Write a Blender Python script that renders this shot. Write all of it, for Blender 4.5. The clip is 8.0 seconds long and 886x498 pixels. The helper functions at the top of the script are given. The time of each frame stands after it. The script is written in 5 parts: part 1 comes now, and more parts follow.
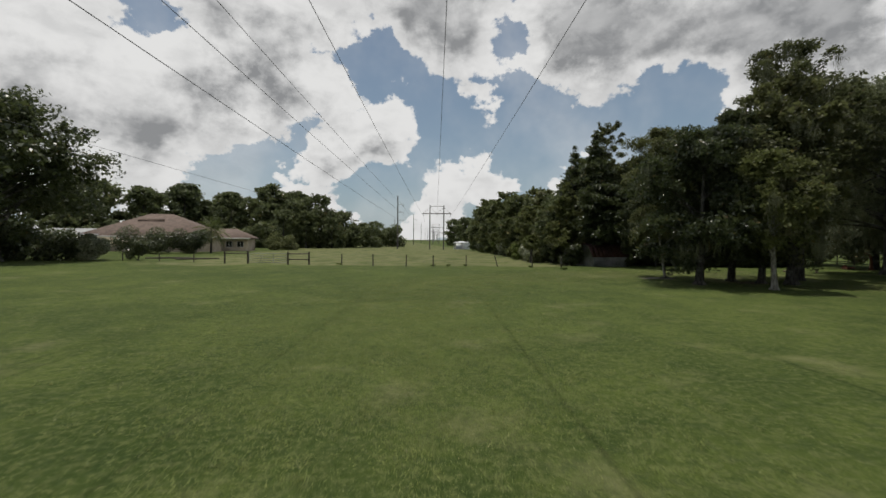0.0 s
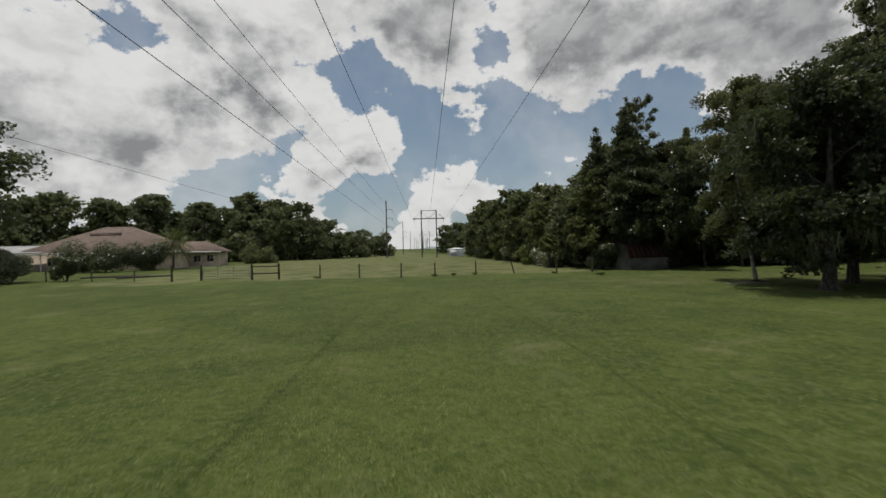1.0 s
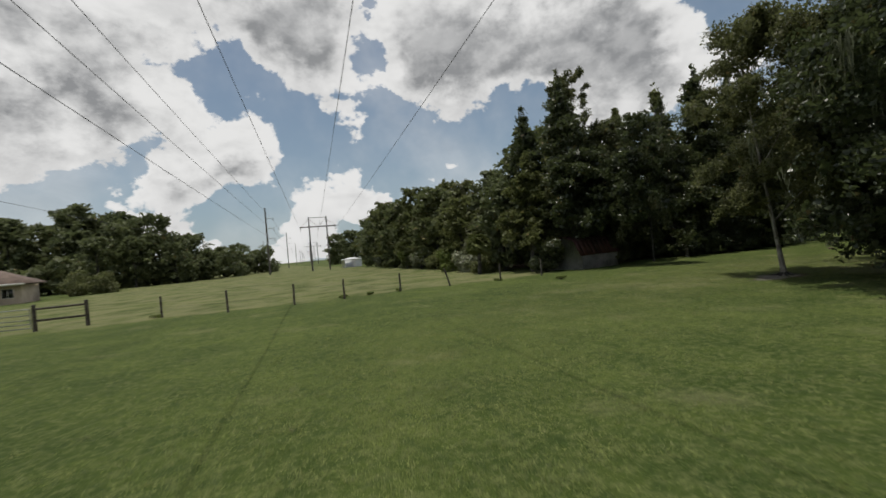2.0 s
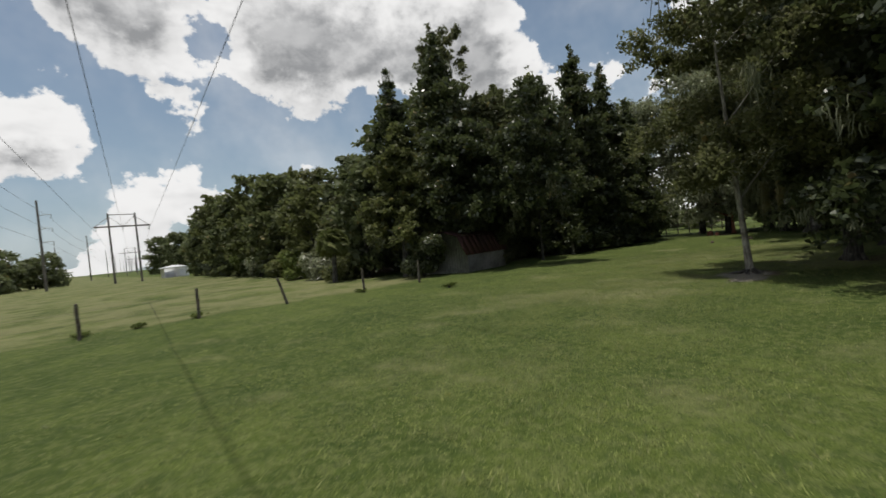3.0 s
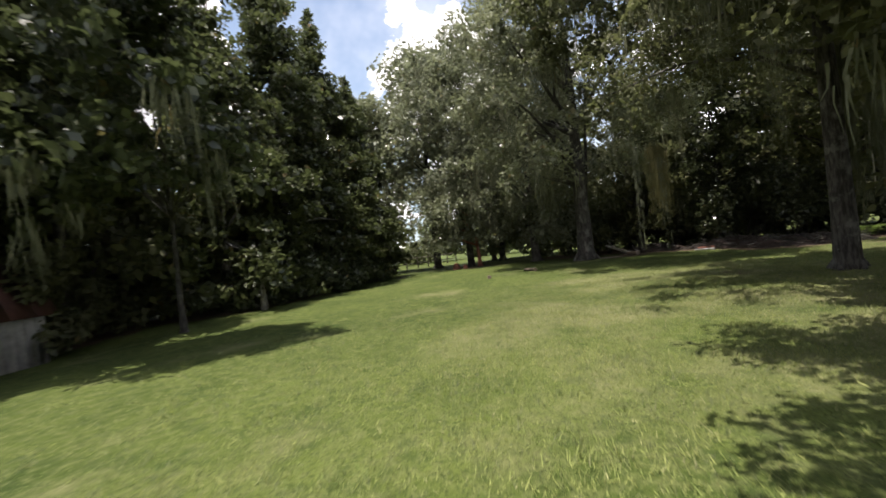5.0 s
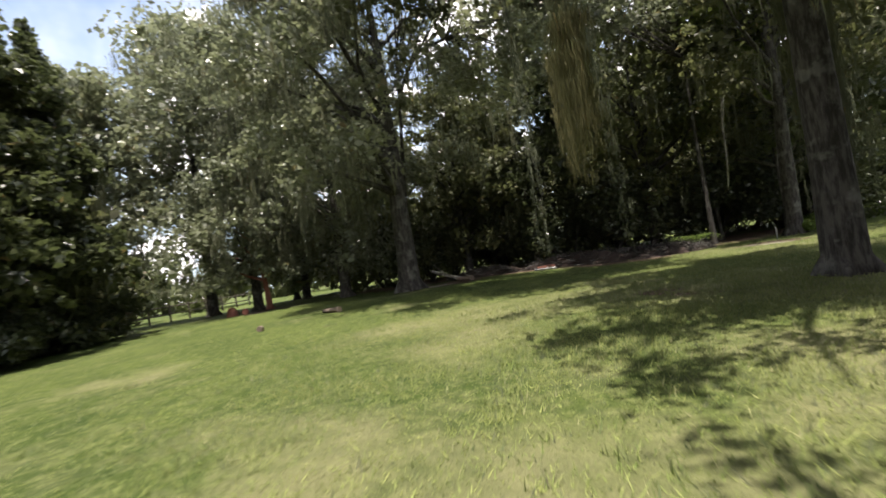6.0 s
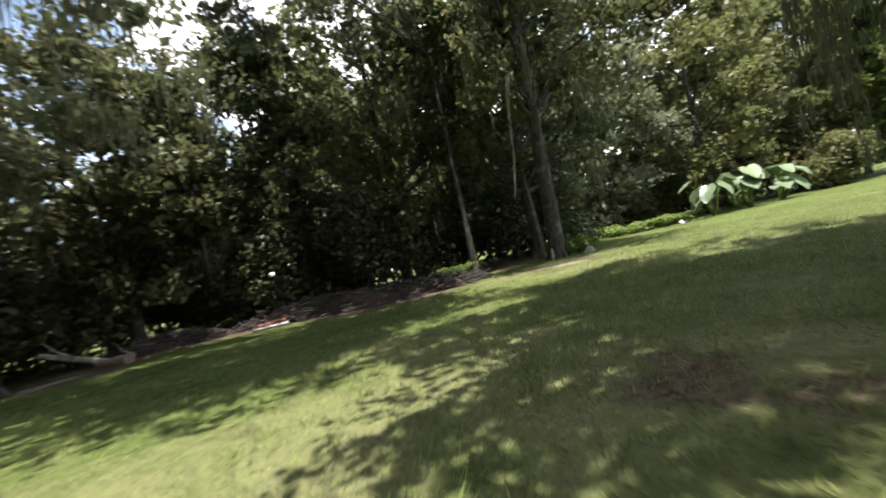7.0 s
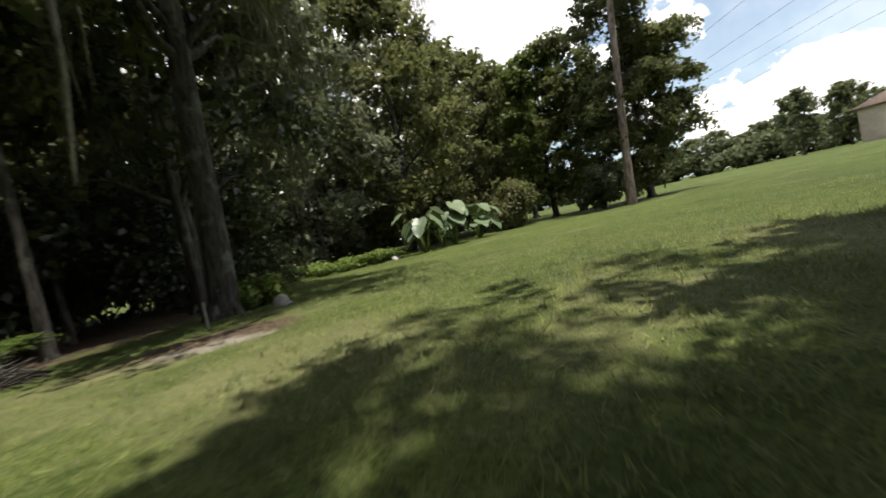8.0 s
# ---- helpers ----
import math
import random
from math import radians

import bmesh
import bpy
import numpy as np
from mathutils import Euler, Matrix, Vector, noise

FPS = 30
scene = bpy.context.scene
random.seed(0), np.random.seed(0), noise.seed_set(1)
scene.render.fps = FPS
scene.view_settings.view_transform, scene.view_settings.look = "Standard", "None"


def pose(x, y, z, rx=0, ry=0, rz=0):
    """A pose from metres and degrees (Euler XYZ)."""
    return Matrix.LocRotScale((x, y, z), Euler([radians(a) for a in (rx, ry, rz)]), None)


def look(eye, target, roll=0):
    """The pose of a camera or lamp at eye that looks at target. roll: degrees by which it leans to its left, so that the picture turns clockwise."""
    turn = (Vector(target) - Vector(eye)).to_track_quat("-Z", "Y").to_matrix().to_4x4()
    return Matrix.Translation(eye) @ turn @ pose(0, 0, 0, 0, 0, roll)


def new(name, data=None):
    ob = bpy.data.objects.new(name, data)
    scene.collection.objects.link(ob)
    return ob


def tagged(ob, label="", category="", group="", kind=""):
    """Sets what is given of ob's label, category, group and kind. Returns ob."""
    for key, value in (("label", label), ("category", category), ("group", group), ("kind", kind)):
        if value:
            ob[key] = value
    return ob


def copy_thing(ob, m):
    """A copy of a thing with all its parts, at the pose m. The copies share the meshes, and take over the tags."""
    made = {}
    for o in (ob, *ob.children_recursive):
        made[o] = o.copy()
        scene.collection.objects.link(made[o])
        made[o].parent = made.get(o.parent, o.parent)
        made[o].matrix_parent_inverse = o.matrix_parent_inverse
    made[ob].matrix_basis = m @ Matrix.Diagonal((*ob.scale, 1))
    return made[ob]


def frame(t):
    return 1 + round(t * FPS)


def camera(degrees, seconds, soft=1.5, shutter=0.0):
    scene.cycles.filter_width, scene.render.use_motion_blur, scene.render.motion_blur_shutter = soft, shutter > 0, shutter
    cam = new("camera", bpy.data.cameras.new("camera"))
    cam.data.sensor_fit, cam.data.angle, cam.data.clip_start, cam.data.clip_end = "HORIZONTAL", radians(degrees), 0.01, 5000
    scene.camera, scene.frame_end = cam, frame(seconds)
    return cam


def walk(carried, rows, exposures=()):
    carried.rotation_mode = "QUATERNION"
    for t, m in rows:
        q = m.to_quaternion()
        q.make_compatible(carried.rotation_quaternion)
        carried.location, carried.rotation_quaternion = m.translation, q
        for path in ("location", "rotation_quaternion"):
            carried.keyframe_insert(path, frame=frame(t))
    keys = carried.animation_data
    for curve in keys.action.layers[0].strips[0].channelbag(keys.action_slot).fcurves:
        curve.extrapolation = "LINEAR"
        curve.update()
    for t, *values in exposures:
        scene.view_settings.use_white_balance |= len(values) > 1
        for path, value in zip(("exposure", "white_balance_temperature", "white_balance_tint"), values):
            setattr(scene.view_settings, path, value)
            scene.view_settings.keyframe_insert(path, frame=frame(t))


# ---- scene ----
cam = camera(91.3, 8.0, soft=1.6, shutter=0.17)
PATH = [
    (0, (1.188, -20.005, 2.904), (1.423, -18.019, 2.861), 0.5),
    (0.5, (1.644, -15.262, 2.639), (1.855, -13.273, 2.607), 0.1),
    (1, (1.001, -10.476, 2.439), (1.288, -8.496, 2.434), -1.4),
    (1.2, (0.815, -8.345, 2.389), (1.155, -6.374, 2.393), -2.2),
    (2.3, (1.612, 2.837, 2.52), (2.587, 4.583, 2.507), -5.7),
    (2.5, (2.559, 4.651, 2.403), (3.655, 6.323, 2.378), -6.0),
    (3, (5.523, 7.795, 2.138), (6.839, 9.3, 2.095), -5.7),
    (3.5, (9.349, 10.775, 1.969), (10.891, 12.048, 1.93), -5.6),
    (4, (13.167, 13.076, 1.76), (14.871, 14.122, 1.73), -5.7),
    (4.2, (14.742, 13.899, 1.66), (16.506, 14.841, 1.638), -5.9),
    (5.3, (22.434, 16.327, 1.436), (24.427, 16.496, 1.459), -7.4),
    (5.5, (23.934, 16.33, 1.35), (25.934, 16.331, 1.384), -8.2),
    (6, (27.219, 15.661, 1.072), (29.172, 15.233, 1.13), -9.3),
    (6.5, (30.13, 14.702, 0.984), (31.908, 13.79, 1.058), -10.7),
    (7, (32.67, 13.099, 0.833), (34.006, 11.611, 0.876), -12.9),
    (7.5, (34.335, 10.722, 0.768), (35.034, 8.849, 0.735), -13.5),
    (8, (34.617, 8.086, 0.711), (34.761, 6.093, 0.626), -12.4),
]
walk(cam, [(t, look(eye, target, roll)) for t, eye, target, roll in PATH],
     [(0, -0.67, 6500, 9.5), (1, -0.77, 6500, 9.5), (2.5, -0.53, 6500, 9.5), (3.0, -0.45, 6500, 10), (4.0, 0.2, 6500, 12), (5.5, 0.95, 6600, 18), (6.0, 1.12, 6600, 17), (6.5, 1.5, 6200, 19),
      (7.0, 1.55, 6350, 15), (7.5, 1.64, 6500, 13), (8.0, 0.52, 6600, 12)])
# ---- body ----

# ---------------------------------------------------------------- light
SUN_AZ = radians(-48.0)          # bearing the sun stands at, from +y towards +x
SUN_EL = radians(80.0)
sun_way = Vector((math.sin(SUN_AZ) * math.cos(SUN_EL), math.cos(SUN_AZ) * math.cos(SUN_EL), math.sin(SUN_EL)))
sun = new("sun", bpy.data.lights.new("sun", "SUN"))
sun.data.energy, sun.data.angle, sun.data.color = 5.0, radians(0.55), (1.0, 0.955, 0.88)
sun.matrix_world = look(tuple(sun_way * 200), (0, 0, 0))


class Nodes:
    """Short way to write node trees."""

    def __init__(self, tree):
        self.tree = tree
        self.tree.nodes.clear()

    def add(self, kind, **values):
        node = self.tree.nodes.new(kind)
        for key, value in values.items():
            setattr(node, key, value)
        return node

    def link(self, a, b):
        self.tree.links.new(a, b)

    def put(self, socket, value):
        if hasattr(value, "is_linked"):
            self.link(value, socket)
        else:
            socket.default_value = value

    def math(self, op, a, b=0.0, c=0.0, clamp=False):
        node = self.add("ShaderNodeMath", operation=op, use_clamp=clamp)
        for socket, value in zip(node.inputs, (a, b, c)):
            self.put(socket, value)
        return node.outputs[0]

    def vec(self, op, a, b=(0, 0, 0), out=0):
        node = self.add("ShaderNodeVectorMath", operation=op)
        self.put(node.inputs[0], a)
        self.put(node.inputs[1], b)
        return node.outputs[out]

    def scaled(self, a, s):
        node = self.add("ShaderNodeVectorMath", operation="SCALE")
        self.put(node.inputs[0], a)
        self.put(node.inputs["Scale"], s)
        return node.outputs[0]

    def noise(self, vector, scale, detail=4.0, rough=0.55, out="Fac", distortion=0.0):
        node = self.add("ShaderNodeTexNoise")
        self.put(node.inputs["Vector"], vector)
        self.put(node.inputs["Scale"], scale)
        node.inputs["Detail"].default_value = detail
        node.inputs["Roughness"].default_value = rough
        node.inputs["Distortion"].default_value = distortion
        return node.outputs[out]

    def ramp(self, fac, lo, hi):
        node = self.add("ShaderNodeMapRange", interpolation_type="SMOOTHSTEP")
        self.put(node.inputs[0], fac)
        self.put(node.inputs[1], lo)
        self.put(node.inputs[2], hi)
        return node.outputs[0]

    def mix(self, fac, a, b):
        node = self.add("ShaderNodeMix", data_type="RGBA")
        self.put(node.inputs[0], fac)
        self.put(node.inputs[6], a if hasattr(a, "is_linked") else (*a, 1))
        self.put(node.inputs[7], b if hasattr(b, "is_linked") else (*b, 1))
        return node.outputs[2]

    def bump(self, height, strength, distance):
        node = self.add("ShaderNodeBump")
        self.put(node.inputs["Height"], height)
        node.inputs["Strength"].default_value = strength
        node.inputs["Distance"].default_value = distance
        return node.outputs[0]


def way(azimuth, elevation):
    """Unit vector towards a bearing (degrees from +y towards +x) and a height over the horizon."""
    a, e = radians(azimuth), radians(elevation)
    return (math.sin(a) * math.cos(e), math.cos(a) * math.cos(e), math.sin(e))


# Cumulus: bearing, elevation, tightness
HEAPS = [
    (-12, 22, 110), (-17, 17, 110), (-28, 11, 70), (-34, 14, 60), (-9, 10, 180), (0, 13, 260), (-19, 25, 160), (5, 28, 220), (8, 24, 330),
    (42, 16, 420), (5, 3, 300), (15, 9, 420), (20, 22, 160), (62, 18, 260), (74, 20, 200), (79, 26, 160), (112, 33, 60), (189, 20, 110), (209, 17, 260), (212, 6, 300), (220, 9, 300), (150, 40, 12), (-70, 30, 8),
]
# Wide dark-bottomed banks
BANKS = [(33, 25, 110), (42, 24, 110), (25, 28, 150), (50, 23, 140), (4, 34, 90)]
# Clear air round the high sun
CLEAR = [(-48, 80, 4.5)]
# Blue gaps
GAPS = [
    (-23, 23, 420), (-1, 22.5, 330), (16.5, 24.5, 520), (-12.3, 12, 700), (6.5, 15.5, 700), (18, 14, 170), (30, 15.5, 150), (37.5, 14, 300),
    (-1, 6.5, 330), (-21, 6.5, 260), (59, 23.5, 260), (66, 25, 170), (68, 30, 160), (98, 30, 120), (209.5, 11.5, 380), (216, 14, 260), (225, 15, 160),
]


def build_world():
    world = bpy.data.worlds.new("sky")
    scene.world = world
    world.use_nodes = True
    n = Nodes(world.node_tree)
    sky = n.add("ShaderNodeTexSky", sky_type="NISHITA", sun_disc=False, sun_elevation=SUN_EL, sun_rotation=SUN_AZ)
    sky.air_density, sky.dust_density, sky.ozone_density = 1.0, 1.4, 1.0
    d = n.add("ShaderNodeTexCoord").outputs["Generated"]
    sep = n.add("ShaderNodeSeparateXYZ")
    n.link(d, sep.inputs[0])
    z = n.math("MAXIMUM", sep.outputs[2], 0.0)

    def density(d):
        """How much cloud stands in a direction."""
        part_d = n.add("ShaderNodeSeparateXYZ")
        n.link(d, part_d.inputs[0])
        low = n.math("ADD", n.math("MAXIMUM", part_d.outputs[2], 0.0), 0.42)
        flat = n.add("ShaderNodeCombineXYZ")
        n.link(n.math("DIVIDE", part_d.outputs[0], low), flat.inputs[0])
        n.link(n.math("DIVIDE", part_d.outputs[1], low), flat.inputs[1])
        mass = n.noise(flat.outputs[0], 3.2, 4.0, 0.5, distortion=0.15)
        puff = n.noise(n.vec("MULTIPLY", d, (1.0, 1.0, 1.25)), 7.5, 10.0, 0.60)
        field = n.math("MULTIPLY_ADD", puff, 1.15, n.math("MULTIPLY_ADD", mass, 0.5, -0.14))
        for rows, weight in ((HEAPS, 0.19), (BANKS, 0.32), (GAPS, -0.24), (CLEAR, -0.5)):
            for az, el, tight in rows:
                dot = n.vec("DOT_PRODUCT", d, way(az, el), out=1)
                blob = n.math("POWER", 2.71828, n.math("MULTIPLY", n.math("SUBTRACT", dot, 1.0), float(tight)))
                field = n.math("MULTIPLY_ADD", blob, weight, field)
        return field

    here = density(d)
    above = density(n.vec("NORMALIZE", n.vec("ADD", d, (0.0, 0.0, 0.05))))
    veil = n.math("MULTIPLY", n.ramp(n.noise(d, 2.6, 5.0, 0.6), 0.38, 0.75), 0.42)
    cover = n.math("MAXIMUM", n.ramp(here, 0.675, 0.735), veil)
    lumps = n.noise(n.vec("MULTIPLY", d, (1.0, 1.0, 1.7)), 4.0, 4.0, 0.5)
    thick = n.math("MULTIPLY", n.ramp(above, 0.80, 1.12), n.ramp(here, 0.76, 1.0))
    base = n.math("MULTIPLY", thick, n.math("MULTIPLY_ADD", n.ramp(lumps, 0.30, 0.70), 0.4, 0.6))
    billow = n.ramp(n.math("SUBTRACT", above, here), -0.10, 0.16)
    curl = n.noise(n.vec("MULTIPLY", d, (1.0, 1.0, 1.4)), 17.0, 7.0, 0.62, distortion=0.4)
    grey = n.math("ADD", n.math("MULTIPLY", base, 0.85), n.math("MULTIPLY", n.math("MULTIPLY", billow, n.ramp(curl, 0.22, 0.70)), 0.34), clamp=True)
    soft = n.math("MULTIPLY", n.ramp(n.noise(n.vec("MULTIPLY", d, (1.0, 1.0, 1.8)), 10.0, 6.0, 0.55, distortion=0.3), 0.42, 0.68), n.ramp(here, 0.73, 0.86))
    grey = n.math("MULTIPLY_ADD", soft, 0.26, grey, clamp=True)
    white = n.mix(grey, (1.0, 0.995, 0.985), (0.345, 0.352, 0.362))
    bg_sky = n.add("ShaderNodeBackground")
    n.link(sky.outputs[0], bg_sky.inputs[0])
    bg_sky.inputs[1].default_value = 0.11
    # thin haze towards the horizon
    haze = n.math("POWER", n.math("SUBTRACT", 1.0, z), 3.2)
    bg_haze = n.add("ShaderNodeBackground")
    bg_haze.inputs[0].default_value, bg_haze.inputs[1].default_value = (0.53, 0.69, 0.78, 1), 1.0
    bg_cloud = n.add("ShaderNodeBackground")
    n.put(bg_cloud.inputs[0], white)
    bg_cloud.inputs[1].default_value = 1.2
    m1, m2 = n.add("ShaderNodeMixShader"), n.add("ShaderNodeMixShader")
    n.put(m1.inputs[0], n.math("MULTIPLY_ADD", haze, 0.55, 0.12))
    n.link(bg_sky.outputs[0], m1.inputs[1])
    n.link(bg_haze.outputs[0], m1.inputs[2])
    n.put(m2.inputs[0], cover)
    n.link(m1.outputs[0], m2.inputs[1])
    n.link(bg_cloud.outputs[0], m2.inputs[2])
    out = n.add("ShaderNodeOutputWorld")
    n.link(m2.outputs[0], out.inputs[0])


build_world()


# ---------------------------------------------------------------- materials
def material(name, build):
    mat = bpy.data.materials.new(name)
    mat.use_nodes = True
    n = Nodes(mat.node_tree)
    shader = build(n)
    out = n.add("ShaderNodeOutputMaterial")
    n.link(shader, out.inputs[0])
    return mat


def principled(n, color, rough=0.7, normal=None, metal=0.0, spec=0.5):
    s = n.add("ShaderNodeBsdfPrincipled")
    n.put(s.inputs["Base Color"], color if hasattr(color, "is_linked") else (*color, 1))
    n.put(s.inputs["Roughness"], rough)
    n.put(s.inputs["Metallic"], metal)
    n.put(s.inputs["Specular IOR Level"], spec)
    if normal is not None:
        n.link(normal, s.inputs["Normal"])
    return s.outputs[0]


def leaf_material(name, dark, light, rough=0.58, through_light=0.3, spec=0.28):
    def build(n):
        geo = n.add("ShaderNodeNewGeometry")
        pos = geo.outputs["Position"]
        rnd = geo.outputs["Random Per Island"]
        patch = n.ramp(n.noise(pos, 0.9, 4.0, 0.6), 0.36, 0.64)
        tone = n.math("MULTIPLY_ADD", patch, 0.62, n.math("MULTIPLY", rnd, 0.38), clamp=True)
        col = n.mix(tone, dark, light)
        dry = n.ramp(rnd, 0.985, 0.992)
        col = n.mix(n.math("MULTIPLY", dry, 0.7), col, (0.20, 0.13, 0.05))
        own = n.add("ShaderNodeObjectInfo").outputs["Random"]
        tint = n.mix(own, (0.84, 0.88, 0.90), (1.14, 1.14, 1.04))
        col = n.vec("MULTIPLY", col, tint)
        main = principled(n, col, n.math("MULTIPLY_ADD", rnd, 0.2, rough - 0.1), spec=spec)
        tr = n.add("ShaderNodeBsdfTranslucent")
        n.put(tr.inputs[0], n.mix(0.3, col, (0.15, 0.19, 0.065)))
        m = n.add("ShaderNodeMixShader")
        m.inputs[0].default_value = through_light
        n.link(main, m.inputs[1])
        n.link(tr.outputs[0], m.inputs[2])
        return m.outputs[0]
    return material(name, build)


def bark_material(name, dark, light, scale=6.0, lichen=0.25):
    def build(n):
        pos = n.add("ShaderNodeTexCoord").outputs["Object"]
        stretch = n.vec("MULTIPLY", pos, (1.0, 1.0, 0.22))
        crack = n.noise(stretch, scale * 2.2, 6.0, 0.65)
        blot = n.noise(pos, scale * 0.35, 4.0, 0.6)
        col = n.mix(n.ramp(crack, 0.38, 0.62), dark, light)
        col = n.mix(n.math("MULTIPLY", n.ramp(blot, 0.52, 0.62), lichen), col, (0.30, 0.31, 0.26))
        return principled(n, col, 0.9, n.bump(crack, 0.8, 0.03), spec=0.2)
    return material(name, build)


def plain_material(name, a, b, rough=0.7, scale=8.0, bump=0.15, metal=0.0, depth=0.01, spec=0.4):
    def build(n):
        pos = n.add("ShaderNodeTexCoord").outputs["Object"]
        big, fine = n.noise(pos, scale * 0.15, 3.0), n.noise(pos, scale, 6.0, 0.65)
        tone = n.math("MULTIPLY_ADD", big, 0.6, n.math("MULTIPLY", fine, 0.4))
        return principled(n, n.mix(n.ramp(tone, 0.35, 0.65), a, b), rough, n.bump(fine, bump, depth), metal, spec)
    return material(name, build)


def ground_material():
    def build(n):
        geo = n.add("ShaderNodeNewGeometry")
        pos = geo.outputs["Position"]
        soil = n.add("ShaderNodeAttribute", attribute_name="soil").outputs["Fac"]
        broad, mid = n.noise(pos, 0.09, 3.0), n.noise(pos, 0.55, 4.0, 0.6)
        fine, blade = n.noise(pos, 7.0, 5.0, 0.65), n.noise(pos, 45.0, 3.0, 0.7)
        tone = n.math("ADD", n.math("MULTIPLY", broad, 0.5), n.math("MULTIPLY", mid, 0.5))
        col = n.mix(n.ramp(tone, 0.36, 0.64), (0.038, 0.060, 0.012), (0.094, 0.121, 0.027))
        col = n.mix(n.math("MULTIPLY", n.ramp(fine, 0.42, 0.66), 0.75), col, (0.128, 0.145, 0.050))
        # dark gaps between the blades, their shade put into the turf colour
        col = n.mix(n.math("MULTIPLY", n.ramp(blade, 0.52, 0.36), 0.8), col, (0.018, 0.032, 0.007))
        clod = n.noise(pos, 3.1, 5.0, 0.7)
        col = n.mix(n.math("MULTIPLY", n.ramp(clod, 0.52, 0.36), 0.5), col, (0.028, 0.048, 0.012))
        worn = n.add("ShaderNodeAttribute", attribute_name="worn").outputs["Fac"]
        dry = n.math("MULTIPLY", n.ramp(n.math("MULTIPLY_ADD", worn, 0.17, n.noise(pos, 0.33, 5.0, 0.65)), 0.54, 0.78), 0.55)
        col = n.mix(dry, col, (0.205, 0.192, 0.098))
        # mower wheel tracks along the clearing, and dark stripes painted for the wires' shadows
        sep = n.add("ShaderNodeSeparateXYZ")
        n.link(pos, sep.inputs[0])
        wob = n.math("MULTIPLY", n.math("SUBTRACT", n.noise(pos, 0.12, 2.0), 0.5), 0.7)
        side = n.math("ADD", n.math("MULTIPLY_ADD", sep.outputs[1], -0.088, sep.outputs[0]), wob)
        for at, depth in ((-0.97, 0.30), (1.2, 0.22), (5.2, 0.17), (3.4, 0.12), (9.5, 0.10), (-4.5, 0.12)):
            off = n.math("ABSOLUTE", n.math("SUBTRACT", side, at))
            line = n.math("MULTIPLY", n.math("MULTIPLY", n.ramp(off, 0.6, 0.0), n.ramp(mid, 0.30, 0.60)), depth * 0.45)
            col = n.mix(line, col, (0.050, 0.080, 0.018))
        edge = n.math("ADD", soil, n.math("MULTIPLY", n.math("SUBTRACT", n.noise(pos, 1.6, 5.0, 0.65), 0.5), 0.9))
        litter = n.mix(n.ramp(n.noise(pos, 13.0, 5.0, 0.7), 0.35, 0.65), (0.036, 0.025, 0.017), (0.130, 0.094, 0.064))
        col = n.mix(n.ramp(edge, 0.42, 0.62), col, litter)
        bare = n.add("ShaderNodeAttribute", attribute_name="sand").outputs["Fac"]
        rim = n.math("ADD", bare, n.math("MULTIPLY", n.math("SUBTRACT", n.noise(pos, 2.2, 5.0, 0.65), 0.5), 0.9))
        sandy = n.mix(n.ramp(n.noise(pos, 18.0, 5.0, 0.7), 0.35, 0.7), (0.17, 0.15, 0.12), (0.33, 0.30, 0.25))
        col = n.mix(n.ramp(rim, 0.42, 0.66), col, sandy)
        relief = n.math("ADD", n.math("MULTIPLY", fine, 0.7), n.math("MULTIPLY", blade, 0.5))
        return principled(n, col, 0.95, n.bump(relief, 0.9, 0.05), spec=0.12)
    return material("grass_ground", build)


GROUND = ground_material()
LEAF_OAK = leaf_material("oak_leaf", (0.054, 0.058, 0.026), (0.160, 0.160, 0.074), through_light=0.46, spec=0.36)
LEAF_DARK = leaf_material("glossy_dark_leaf", (0.031, 0.040, 0.018), (0.092, 0.106, 0.046), rough=0.36, through_light=0.34, spec=0.55)
LEAF_MID = leaf_material("broad_leaf", (0.062, 0.070, 0.026), (0.175, 0.182, 0.068), through_light=0.46, spec=0.34)
LEAF_YELLOW = leaf_material("young_leaf", (0.065, 0.090, 0.016), (0.150, 0.180, 0.040))
LEAF_GREY = leaf_material("grey_green_leaf", (0.108, 0.118, 0.072), (0.310, 0.325, 0.220), rough=0.36, through_light=0.42, spec=0.6)
LEAF_FAR = leaf_material("far_leaf", (0.060, 0.072, 0.034), (0.165, 0.182, 0.086), through_light=0.4)
LEAF_FERN = leaf_material("fern_leaf", (0.085, 0.140, 0.025), (0.170, 0.230, 0.050), through_light=0.4)
LEAF_EAR = leaf_material("elephant_ear_leaf", (0.125, 0.175, 0.100), (0.205, 0.255, 0.150), rough=0.36)
LEAF_PALM = leaf_material("palm_leaf", (0.070, 0.090, 0.025), (0.170, 0.180, 0.060))
MOSS = leaf_material("spanish_moss", (0.100, 0.104, 0.064), (0.195, 0.197, 0.132), rough=0.9, through_light=0.25, spec=0.1)
MOSS_OLIVE = leaf_material("olive_moss", (0.085, 0.078, 0.036), (0.165, 0.152, 0.078), rough=0.9, through_light=0.2, spec=0.1)


